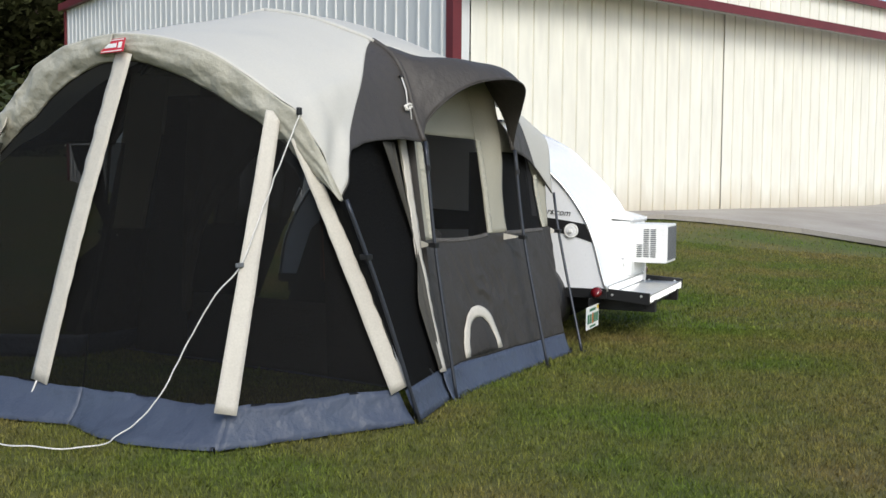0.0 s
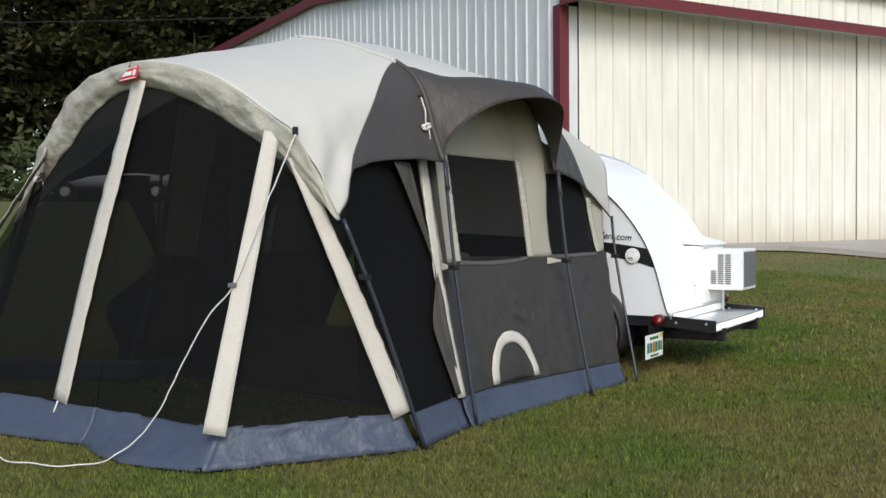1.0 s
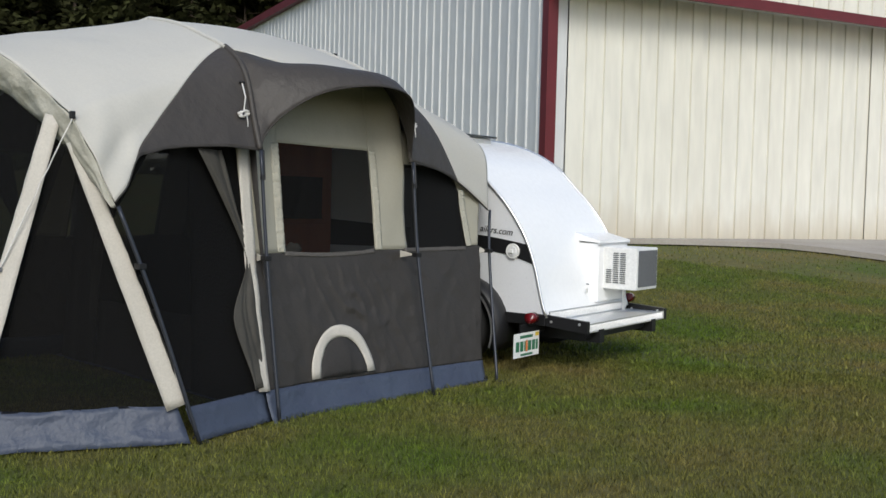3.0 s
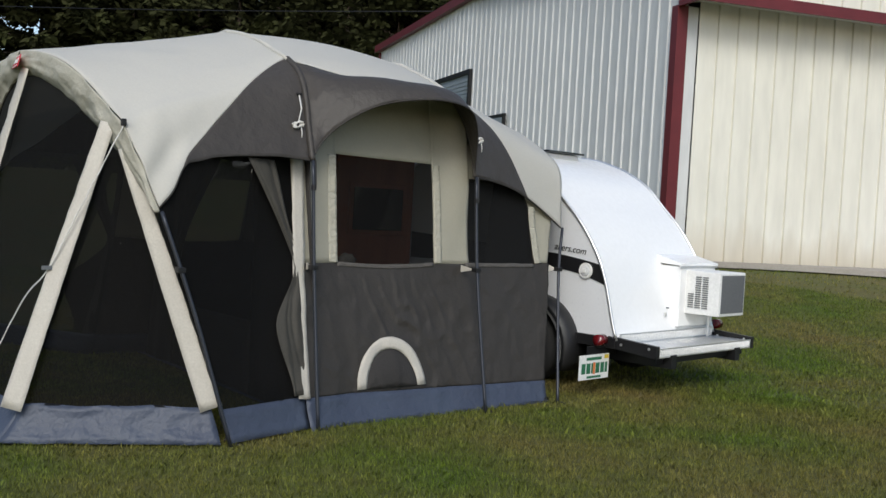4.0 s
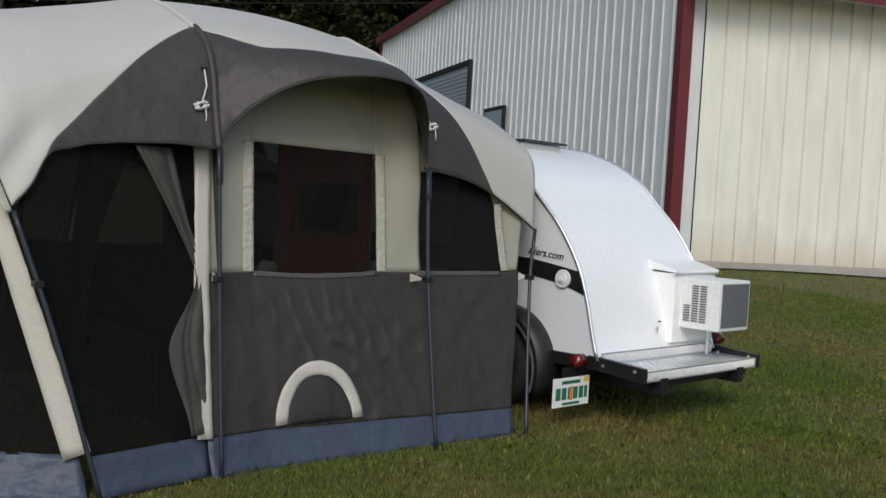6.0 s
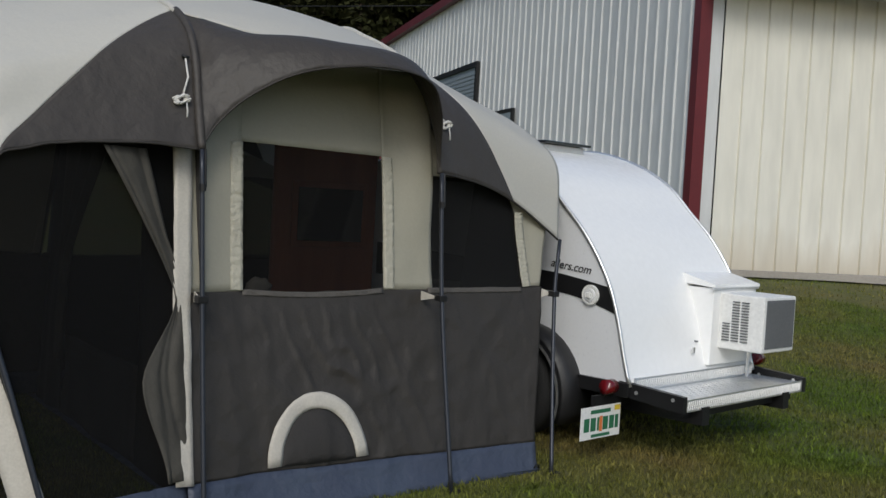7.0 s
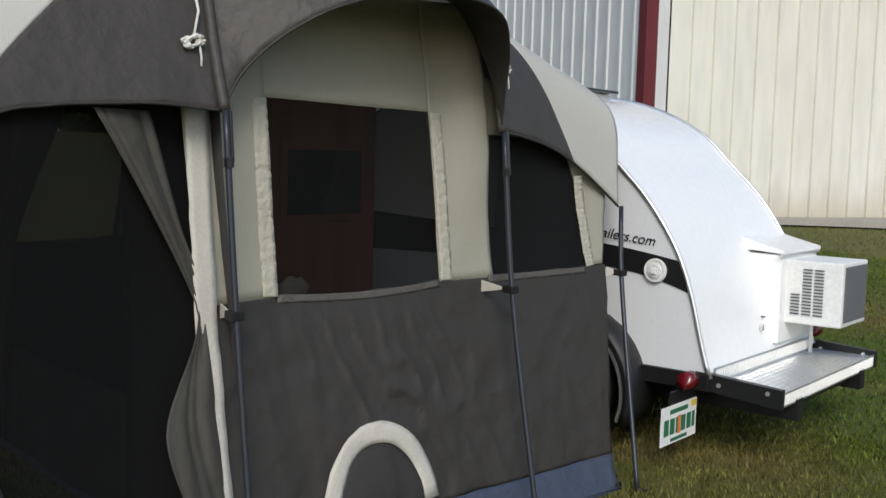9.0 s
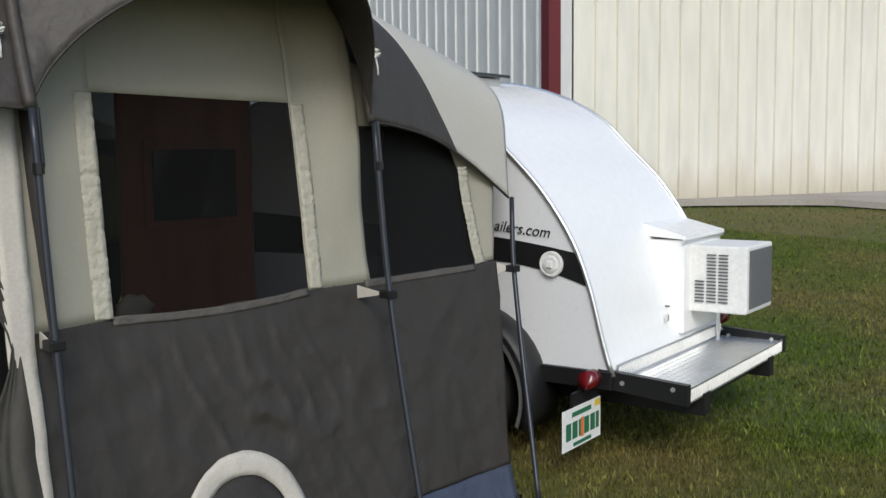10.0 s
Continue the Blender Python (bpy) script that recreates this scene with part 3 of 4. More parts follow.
    # brown cabin door on the tent side
    d = part("cabin_door", boxed(1.02, 1.66, -0.29, -0.25, 0.42, 1.46, 0.015), "wood_door", t, "brown wooden cabin door, swung open")
    d.matrix_basis = TR.inverted() @ TENT
    w = part("window_frame", boxed(1.12, 1.59, -0.249, -0.235, 0.89, 1.25, 0.005), "wood_door", d)
    part("pane", boxed(1.155, 1.555, -0.234, -0.229, 0.925, 1.215), "glass_dark", w, "dark window pane")
    return t


trailer = build_trailer()

# ---- tent ----
CANT = math.atan(0.107)          # the ridge stands a little askew to the near wall


def mirror(p, side):
    """A point of the near half, or its image in the upright plane through the ridge."""
    p = Vector(p)
    if side > 0:
        return p
    n = Vector((math.sin(CANT), math.cos(CANT), 0))
    r = p - 2 * n * (p - Vector((0, 0.19, 0))).dot(n)
    # the far side of the porch is staked out wider than the near one
    wide = 0.62 * max(0.0, 1.36 - p.z) * smooth01((-0.05 - p.x) / 0.5) * smooth01((p.y - 0.33) / 0.6)
    return r - n * wide


HOOP_A = [(-1.165, 0.313, 1.767), (-1.154, 0.42, 1.760), (-1.129, 0.54, 1.746), (-1.097, 0.70, 1.710), (-1.062, 0.85, 1.652), (-1.017, 0.99, 1.564), (-0.970, 1.15, 1.450),
          (-0.946, 1.235, 1.392), (-0.886, 1.318, 1.212), (-0.822, 1.385, 1.018)]
VISOR = [(-1.135, 0.31, 1.645), (-1.112, 0.43, 1.638), (-1.07, 0.631, 1.574), (-1.03, 0.786, 1.50), (-0.985, 0.931, 1.41), (-0.960, 1.035, 1.350), (-0.918, 1.150, 1.243), (-0.822, 1.380, 1.012)]
HOOP_A_LOW = [(-0.822, 1.385, 1.018), (-0.69, 1.48, 0.58), (-0.540, 1.59, 0.0)]
HOOP_B = [(-0.02, 0.19, 2.042), (-0.015, 0.38, 2.008), (-0.01, 0.56, 1.963), (-0.01, 0.78, 1.884), (-0.01, 0.915, 1.834), (0.0, 1.04, 1.750), (0.0, 1.115, 1.645), (-0.005, 1.180, 1.47), (-0.012, 1.252, 1.300)]
HOOP_B_LOW = [(-0.012, 1.252, 1.300), (-0.012, 1.315, 0.768), (-0.03, 1.465, 0.0)]
HOOP_C = [(1.11, 0.07, 2.005), (1.11, 0.28, 1.990), (1.11, 0.44, 1.937), (1.11, 0.63, 1.870), (1.11, 0.87, 1.760), (1.11, 0.965, 1.700), (1.11, 1.04, 1.615), (1.105, 1.105, 1.48), (1.090, 1.160, 1.287)]
HOOP_C_LOW = [(1.090, 1.160, 1.287), (1.065, 1.247, 0.750), (1.027, 1.437, 0.0)]
HOOP_D = [(1.93, -0.017, 1.765), (1.93, 0.18, 1.738), (1.93, 0.37, 1.680), (1.93, 0.54, 1.628), (1.93, 0.695, 1.558), (1.93, 0.82, 1.492), (1.93, 0.925, 1.42), (1.93, 0.972, 1.335), (1.92, 0.995, 1.17), (1.912, 1.013, 1.020)]
HOOP_D_LOW = [(1.912, 1.013, 1.020), (1.82, 1.10, 0.762), (1.608, 1.385, 0.0)]
QH_B, QH_C = 0.545, 0.60


def fly_ab(p, q):
    v = lerp(spline(HOOP_A, q), spline(HOOP_B, q), p)
    low = lerp(Vector(HOOP_A[-1]), Vector(HOOP_B[-1]), p)
    edge = spline([HOOP_A[-1], (-0.755, 1.362, 1.125), (-0.665, 1.330, 1.238), (-0.50, 1.305, 1.282), (-0.25, 1.28, 1.305), HOOP_B[-1]], p)
    v += (edge - low) * q**4
    sag = math.sin(math.pi * p)
    v += Vector((0, -0.03 * sag * q, -0.012 * sag * (1 - q * q)))
    # folds that run down to the corner at the front pole
    fold = max(0.0, q - 0.55) * max(0.0, 0.55 - p)
    v.z += wave(v, 0.010, 4) * sag + fold * 0.06 * math.sin(30 * p + 14 * q + 3 * noise.noise(v * 3))
    v.y += fold * 0.06 * math.sin(25 * q + 9 * p + 2 * noise.noise(v * 4))
    return v


def fly_bc(p, q):
    return lerp(spline(HOOP_B, q), spline(HOOP_C, q), p) + Vector((0, 0, 0.04 * math.sin(math.pi * p)))


def fly_cd(p, q):
    v = lerp(spline(HOOP_C, q), spline(HOOP_D, q), p)
    sag = math.sin(math.pi * p)
    v += Vector((0, -0.025 * sag * q, -0.02 * sag * (1 - q)))
    v.z += 0.07 * sag * q**4 + wave(v, 0.006, 6) * sag
    return v


def hem_bc(a):
    """How far down the cream roof of the cabin reaches between its two hoops."""
    return lerp(QH_B, QH_C, a) + 0.11 * math.sin(math.pi * a) ** 0.7


def edge_ab(q):
    return 1.0 if q < QH_B else lerp(1.0, 0.23, ((q - QH_B) / (1 - QH_B)) ** 0.75)


def edge_cd(q):
    return 0.0 if q < QH_C else 0.62 * ((q - QH_C) / (1 - QH_C)) ** 0.75


AWNING_EDGE = [HOOP_B[-1], (0.06, 1.225, 1.40), (0.16, 1.265, 1.505), (0.32, 1.315, 1.60), (0.52, 1.36, 1.650), (0.72, 1.38, 1.662), (0.90, 1.345, 1.630), (1.01, 1.265, 1.53), (1.065, 1.195, 1.40), HOOP_C[-1]]


def awning(a, b):
    inner = fly_bc(a, hem_bc(a))
    outer = spline(AWNING_EDGE, a)
    mid = math.sin(math.pi * a)
    # beside the poles the cloth follows the hoop, between them it bows out
    k = smooth01(min(a, 1 - a) / 0.10)
    hoop = spline(HOOP_B, lerp(QH_B, 1, b)) if a < 0.5 else spline(HOOP_C, lerp(QH_C, 1, b))
    v = lerp(inner, outer, b) + Vector((0, 0.04, 0.055)) * math.sin(math.pi * b)
    v = lerp(Vector((v.x, hoop.y + (outer.y - hoop.y) * b, hoop.z + (outer.z - hoop.z) * b)), v, k)
    v.z += 0.010 * noise.noise(Vector((a * 6, b * 3, 0.3))) * mid
    return v


def wall_y(s, z):
    """The near wall of the cabin leans in, and runs a little towards the ridge to its back."""
    y = 1.395 - 0.275 * min(z, 0.8) - 0.20 * max(0.0, z - 0.8)
    # high up it is drawn out to the third pole
    near_pole = smooth01((s - 0.90) / 0.18) * (1 - 0.8 * smooth01((s - 1.15) / 0.4)) * smooth01((z - 0.9) / 0.5)
    return y - 0.07 * (s - 0.2) + 0.16 * max(0.0, 0.2 - s) + 0.06 * near_pole


def window_side(z, right):
    """The two upright edges of the main window."""
    return (0.860 + 0.040 * (z - 0.8)) if right else (0.204 + 0.040 * (z - 0.8))


def rear_window_edge(z):
    return 1.652 - 0.05 * (z - 0.8) - 0.40 * max(0.0, z - 1.12)


def wall_end(z):
    return 1.590 + 0.235 * z


def wall(s, z, side, out=0.0):
    fold = wave((s, z * 0.6, side), 0.014, 3.5) + wave((s, z, 4 + side), 0.004, 11)
    # dragged creases, strongest round the pet door
    crease = 1 - abs(noise.noise(Vector((s * 9 + z * 4, z * 5 - s * 3, 7.0))) * 2)
    near = math.exp(-((s - 0.62) ** 2 + (z - 0.48) ** 2) / 0.10)
    fold += (0.004 + 0.009 * near) * max(0.0, crease - 0.5) * 2 * smooth01((0.78 - z) / 0.1)
    fold = fold * smooth01(z / 0.1) + 0.6 * flare(z, 0.13)
    return mirror((s, wall_y(s, z) + fold + out, z), side)


def panel(s0, s1, z0, z1, side, nu, nv, out=0.0, top=None):
    """A piece of the cabin wall between two lines; s0, s1, z1 may be functions."""
    f = lambda v, x: v(x) if callable(v) else v

    def fn(a, b):
        zt = f(z1, a)
        z = lerp(f(z0, a), zt, b)
        return wall(lerp(f(s0, z), f(s1, z), a), z, side, out)
    return sheet(fn, nu, nv)


def strip(points, width, side, flat, n=24, wobble=0.004, ripple=20):
    """A flat band of webbing along a line, width across, flat the way it faces."""
    pts = [spline(points, i / n) for i in range(n + 1)]

    def fn(a, b):
        i = round(a * n)
        d = (pts[min(n, i + 1)] - pts[max(0, i - 1)]).normalized()
        across = d.cross(Vector(flat)).normalized()
        w = (lerp(width[0], width[1], a) if isinstance(width, tuple) else width) + 0.003 * noise.noise(Vector((a * 9, b, len(points))))
        return mirror(pts[i] + across * (b - 0.5) * w + Vector(flat).normalized() * wobble * noise.noise(Vector((a * ripple, b * 2, 1))), side)
    return sheet(fn, n, 4)


F0, F1 = Vector((-1.365, 1.19, 0)), Vector((-0.985, 1.105, 1.345))
P10 = Vector((-0.56, 1.57, 0))
THIRD_TOP = Vector((-0.892, 1.185, 1.235))
SKIRT = 0.165


def flare(z, height):
    """How far the loose foot of a skirt spreads out over the grass."""
    return 0.055 * max(0.0, 1 - z / height) ** 2


def skirt_z(a):
    return SKIRT + 0.01 * noise.noise(Vector((a * 5, 0, 0)))


def corner_line(z):
    return lerp(F0, F1, z / 1.345)


def build_tent():
    t = thing("cabin_tent", TENT, "cream and taupe family tent with a screened porch", "tent")
    for side in (1, -1):
        def sm(name, fn, nu, nv, mat, label="", thick=0.004, smooth=True):
            return part(name, sheet(lambda a, b: mirror(fn(a, b), side), nu, nv), mat, t, label, smooth, thick)

        sm("porch_fly", lambda a, b: fly_ab(a * edge_ab(b), b), 40, 60, "cream", "cream rain fly over the porch")
        sm("grey_fly_panel", lambda a, b: fly_ab(lerp(edge_ab(lerp(QH_B, 1, b)), 1.0, a), lerp(QH_B, 1, b)), 26, 30, "taupe_skylit", "taupe fly panel")
        sm("cabin_fly", lambda a, b: fly_bc(a, b * hem_bc(a)), 30, 30, "cream", "cream rain fly over the cabin")
        sm("awning", awning, 60, 20, "taupe_skylit", "taupe window awning")
        sm("rear_fly", lambda a, b: fly_cd(lerp(edge_cd(b), 1, a), b), 26, 44, "cream", "cream rear rain fly")
        sm("grey_rear_panel", lambda a, b: fly_cd(a * edge_cd(lerp(QH_C, 1, b)), lerp(QH_C, 1, b)), 18, 26, "taupe_skylit", "taupe fly panel")
        sm("visor", lambda a, b: lerp(spline(HOOP_A, a), spline(VISOR, a), b) + Vector((-0.018, 0, 0)) * math.sin(math.pi * b) + Vector((-1, 0.3, 0)) * (0.012 * noise.noise(Vector((a * 11, b * 2.2, side))) + 0.016 * (0.5 - abs(noise.noise(Vector((a * 7 + b * 1.5, b * 2.5 - a * 4, side * 3.0)))))), 110, 16, "visor", "creased cream visor over the porch front")
        # hem cords along the fly's edges
        part("hem", tube([mirror(spline(VISOR, i / 40), side) for i in range(41)], 0.0042, 6), "taupe", t, "", True)
        part("hem", tube([mirror(fly_ab(i / 40, 1), side) for i in range(41)], 0.0042, 6), "taupe", t, "", True)
        part("hem", tube([mirror(spline(AWNING_EDGE, i / 40), side) for i in range(41)], 0.0042, 6), "taupe", t, "", True)
        part("hem", tube([mirror(fly_cd(i / 30, 1), side) for i in range(31)], 0.005, 6), "taupe", t, "", True)
        # raised pole sleeves over the roof
        for hoop, mat in ((HOOP_B, "cream"), (HOOP_C, "cream")):
            part("pole_sleeve", tube([mirror(spline(hoop, 0.56 * i / 30) + Vector((0, 0, 0.002)), side) for i in range(31)], 0.014, 8), mat, t, "", True)
        part("pole_sleeve", tube([mirror(spline(HOOP_B, lerp(QH_B, 1, i / 24)) + Vector((0.004, 0.004, 0)), side) for i in range(25)], 0.016, 8), "taupe_skylit", t, "", True)
        part("pole_sleeve", tube([mirror(spline(HOOP_C, lerp(QH_C, 1, i / 24)) + Vector((0, 0.004, 0)), side) for i in range(25)], 0.014, 8), "taupe_skylit", t, "", True)
        # the legs of the four hoops
        for hoop, tall in ((HOOP_A_LOW, 0), (HOOP_B_LOW, 1), (HOOP_C_LOW, 1), (HOOP_D_LOW, 0)):
            pts = [mirror(spline(hoop, i / 16) + Vector((0, 0.016, 0)), side) for i in range(17)]
            leg = part("pole", tube(pts, 0.0092, 10), "pole_steel", t, "dark blue-grey steel pole", True)
            part("foot", tube([pts[-1] + Vector((0, 0, 0.0)), pts[-1] + Vector((0.03, 0, 0.008)), pts[-1] + Vector((0.055, 0.01, 0.0))], 0.007, 6), "black", leg)
            mid = mirror(spline(hoop, 0.40 if tall else 0.25) + Vector((0, 0.016, 0)), side)
            part("clip", boxed(mid.x - 0.018, mid.x + 0.018, mid.y - 0.03, mid.y + 0.016, mid.z - 0.012, mid.z + 0.012, 0.003), "black", leg, "black pole clip")
            if tall:
                a, b = (mirror(spline(hoop, k) + Vector((0.012, 0.02, 0)), side) for k in (0.0, 0.10))
                part("elastic_cord", tube([a, b], 0.004, 6), "black", leg)
                part("pole_joint", tube([b + Vector((-0.012, 0, 0.01)), b + Vector((-0.012, 0, -0.015))], 0.014, 8), "black", leg)
        # webbing gussets that tie the wall to the poles
        for s, z in ((0.0, 0.775), (1.055, 0.765), (1.84, 0.77)):
            w = wall(s - 0.005 if s < 1.5 else wall_end(z), z, 1)
            hoop = {0.0: HOOP_B_LOW, 1.055: HOOP_C_LOW}.get(s, HOOP_D_LOW)
            p = spline(hoop, 0.40 if s < 1.5 else 0.25)
            tri = prism([mirror(w + Vector((0, 0.004, 0.02)), side), mirror(w + Vector((0, 0.004, -0.02)), side), mirror(p, side)], mirror((0.004, 0, 0), 1))
            part("gusset", tri, "cream_band", t, "cream webbing gusset")

        # cabin wall
        part("skirt", panel(-0.07, wall_end, 0.0, lambda a: lerp(0.15, 0.118, a), side, 60, 5, 0.004), "blue", t, "slate blue ground skirt", True, 0.003)
        part("lower_wall", panel(-0.075, wall_end, lambda a: lerp(0.15, 0.118, a), lambda a: 0.795 - 0.012 * math.sin((a - 0.13) / 0.35 * math.pi) * (1 if 0.13 < a < 0.48 else 0) + 0.004 * math.sin(a * 40), side, 150, 60), "taupe", t, "taupe lower wall", True, 0.003)
        part("upper_wall", panel(-0.07, lambda z: window_side(z, False), 0.79, 1.72, side, 14, 30), "cream_shaded", t, "cream upper wall", True, 0.003)
        part("upper_wall", panel(0.19, 0.91, lambda a: 1.354 - 0.010 * a, 1.72, side, 24, 14, -0.004), "cream_shaded", t, "cream upper wall", True, 0.003)
        part("upper_wall", panel(lambda z: window_side(z, True), lambda z: 1.118, 0.79, 1.72, side, 14, 30), "cream_shaded", t, "cream upper wall", True, 0.003)
        part("upper_wall", panel(1.085, 1.56, 1.262, lambda a: lerp(1.50, 1.32, a), side, 12, 6, -0.02), "cream_shaded", t, "cream upper wall", True, 0.003)
        part("upper_wall", panel(rear_window_edge, wall_end, 0.80, lambda a: lerp(1.262, 1.085, a), side, 12, 16, -0.012), "cream_shaded", t, "cream upper wall", True, 0.003)
        part("window_screen", panel(0.19, lambda z: 0.88, 0.77, 1.37, side, 10, 10, -0.010), "screen_dense", t, "dark window screen", True)
        # rear window: a shut opaque dark flap, drawn as a near-solid screen
        part("window_screen", panel(1.105, lambda z: rear_window_edge(z) + 0.01, 0.77, 1.278, side, 10, 10, -0.008), "screen_shut", t, "dark window screen", True)
        # ruched bands beside the windows
        for s0, z0, s1, z1 in ((0.180, 0.795, 0.202, 1.352), (0.886, 0.795, 0.908, 1.342), (1.676, 0.80, 1.652, 1.14)):
            pts = [wall(lerp(s0, s1, i / 6), lerp(z0, z1, i / 6), 1, 0.008) for i in range(7)]
            part("window_band", strip(pts, 0.050, side, (0, 1, 0.2), 90, 0.0045, 34), "cream_pucker", t, "puckered cream band", True, 0.0015)
        pts = [wall(-0.085 + 0.055 * i / 8, lerp(0.15, 1.34, i / 8), 1, 0.014) for i in range(9)]
        part("door_band", strip(pts, 0.068, side, (0.1, 1, 0.2), 30, 0.005), "cream_band", t, "cream webbing band", True, 0.003)
        # stitched hem along the top of the lower wall, and the rolled flap inside the window
        for s0, s1 in ((0.206, 0.858), (1.09, 1.64)):
            pts = [wall(lerp(s0, s1, i / 16), 0.786 - (0.012 * math.sin(math.pi * i / 16) if s0 < 1 else 0), 1, 0.004) for i in range(17)]
            part("wall_hem", strip(pts, 0.022, side, (0, 1, 0.25), 32, 0.004), "taupe_hem", t, "", True, 0.003)
        if side > 0:
            bm = bmesh.new()
            bmesh.ops.create_icosphere(bm, subdivisions=3, radius=1.0)
            for v in bm.verts:
                d = 1 + 0.3 * noise.noise(v.co * 2.2) + 0.15 * noise.noise(v.co * 6)
                v.co = Vector((0.295 + v.co.x * 0.055 * d, wall_y(0.3, 0.8) - 0.045 + v.co.y * 0.025 * d, 0.795 + v.co.z * 0.042 * d))
            part("rolled_flap", bm, "lining_pale", t, "rolled grey window flap", True)
        # small arched pet door low in the wall
        def arch(r, out):
            pts = []
            for i in range(25):
                a = math.pi * i / 24
                s = 0.484 - (0.194 + r) * math.cos(a) * (1 - 0.10 * math.sin(a))
                z = 0.158 + (0.225 + r) * math.sin(a) ** 0.85
                pts.append(wall(s, z, 1, out))
            return pts
        pin, pout = arch(-0.030, 0.008), arch(0.030, 0.008)
        part("pet_door_trim", sheet(lambda a, b: mirror(lerp(pin[round(a * 24)], pout[round(a * 24)], b) + Vector((0, 0.004 * math.sin(math.pi * b), 0)), side), 24, 4), "cream_band", t, "cream arched trim of the pet door", True, 0.004)
        low = [wall(lerp(pin[0].x, pin[-1].x, i / 24), 0.156, 1, 0.006) for i in range(25)]
        part("pet_door", sheet(lambda a, b: mirror(lerp(low[round(a * 24)], pin[round(a * 24)] - Vector((0, 0.003, 0)), b) + Vector((0, 0.016 * math.sin(math.pi * min(1, b + 0.1)) * math.sin(math.pi * a) ** 0.5, 0)), side), 24, 6), "lining", t, "dark arched pet door flap", True, 0.002)

        # porch side: corner to front pole, then front pole to the cabin
        def porch(a, z):
            return lerp(corner_line(z), lerp(P10, THIRD_TOP, z / 1.235), a) + Vector((0, 0.008 * math.sin(math.pi * a) * noise.noise(Vector((a * 4, z * 4, 2))), 0))
        sm("skirt", lambda a, b: porch(a, lerp(0.012, skirt_z(a), b)) + Vector((-0.5, 0.86, 0)) * 0.014 * noise.noise(Vector((a * 9 + b * 3, b * 4, 9))) * min(1, a * 6) + lerp(Vector((-1.1, 0.5, 0)), Vector((-0.45, 0.77, 0)), min(1, a * 2)) * flare(b, 1), 30, 6, "blue", "slate blue ground skirt", 0.003)
        sm("porch_screen", lambda a, b: porch(a, lerp(SKIRT - 0.005, 1.28, b)), 10, 10, "screen", "dark see-through insect screen", 0)

        def porch2(a, z):
            q = z / 1.022
            l = spline(HOOP_A_LOW[::-1], q) if q < 1 else spline(HOOP_A, 1 - (q - 1) * 0.35)
            return lerp(Vector((l.x, l.y - 0.012, z)), Vector((-0.06, wall_y(0, z), z)), a)
        sm("skirt", lambda a, b: porch2(a, lerp(0.012, 0.155, b)) + Vector((0, 1, 0)) * (0.5 * flare(b, 1) + 0.008 * noise.noise(Vector((a * 5, b * 4, 2)))), 14, 5, "blue", "slate blue ground skirt", 0.003)
        sm("side_screen", lambda a, b: porch2(a, lerp(0.15, lerp(1.03, 1.31, smooth01(a / 0.3)), b)), 16, 10, "screen", "dark see-through insect screen", 0)
        # small screen between the third band and the front pole
        sm("porch_screen", lambda a, b: lerp(lerp(P10, THIRD_TOP, lerp(SKIRT, 1.22, b) / 1.225), spline(HOOP_A_LOW[::-1], lerp(SKIRT, 1.0, b)) - Vector((0, 0.012, 0)), a), 4, 10, "screen", "dark see-through insect screen", 0)
        # front, from the corner to the middle
        mid0, mid1 = Vector((-1.415, 0.335, 0)), Vector((-1.132, 0.31, 1.642))

        def front_low(a, z):
            bulge = Vector((-0.05, 0, 0)) * math.sin(math.pi * a) * (1 - z / 0.17) * 0.8
            return lerp(corner_line(z), lerp(mid0, mid1, z / 1.642), a) + bulge + Vector((0.016 * math.sin(math.pi * a) * noise.noise(Vector((a * 6, z * 12, side))), 0, 0))
        sm("front_skirt", lambda a, b: front_low(a, lerp(0.012, skirt_z(a), b)) + Vector((-1.1 - 1.2 * math.sin(math.pi * min(1.0, a * 1.05)), 0.5 * (1 - a), 0)) * flare(b, 1) + Vector((-0.016 * noise.noise(Vector((a * 8 + b * 2, b * 3, 3))) * math.sin(math.pi * a), 0, 0)), 30, 6, "blue", "slate blue ground skirt", 0.003)
        sm("front_screen", lambda a, b: lerp(front_low(a, SKIRT - 0.004), spline(VISOR, lerp(0.72, 0.0, a)) + Vector((0.006, 0, 0.02)), b), 16, 10, "screen", "dark see-through insect screen", 0)
        loc, hic = Vector((-1.362, 1.195, 0.150)), Vector((-0.975, 1.115, 1.40))
        part("corner_band", strip([loc + Vector((-0.006, 0.012, 0)), lerp(loc, hic, 0.5) + Vector((-0.010, 0.016, 0)), hic + Vector((-0.006, 0.010, 0))], (0.092, 0.068), side, (-0.6, 0.75, 0.15), 30, 0.006), "cream_band", t, "cream webbing band", True, 0.003)
        lo3, hi3 = Vector((-0.600, 1.520, 0.160)), Vector((-0.922, 1.190, 1.290))
        part("side_band", strip([lo3 + Vector((-0.010, 0.020, 0)), lerp(lo3, hi3, 0.5) + Vector((-0.014, 0.030, 0)), hi3 + Vector((-0.008, 0.020, 0))], (0.098, 0.062), side, (-0.46, 0.85, 0.2), 30, 0.006), "cream_band", t, "cream webbing band", True, 0.003)

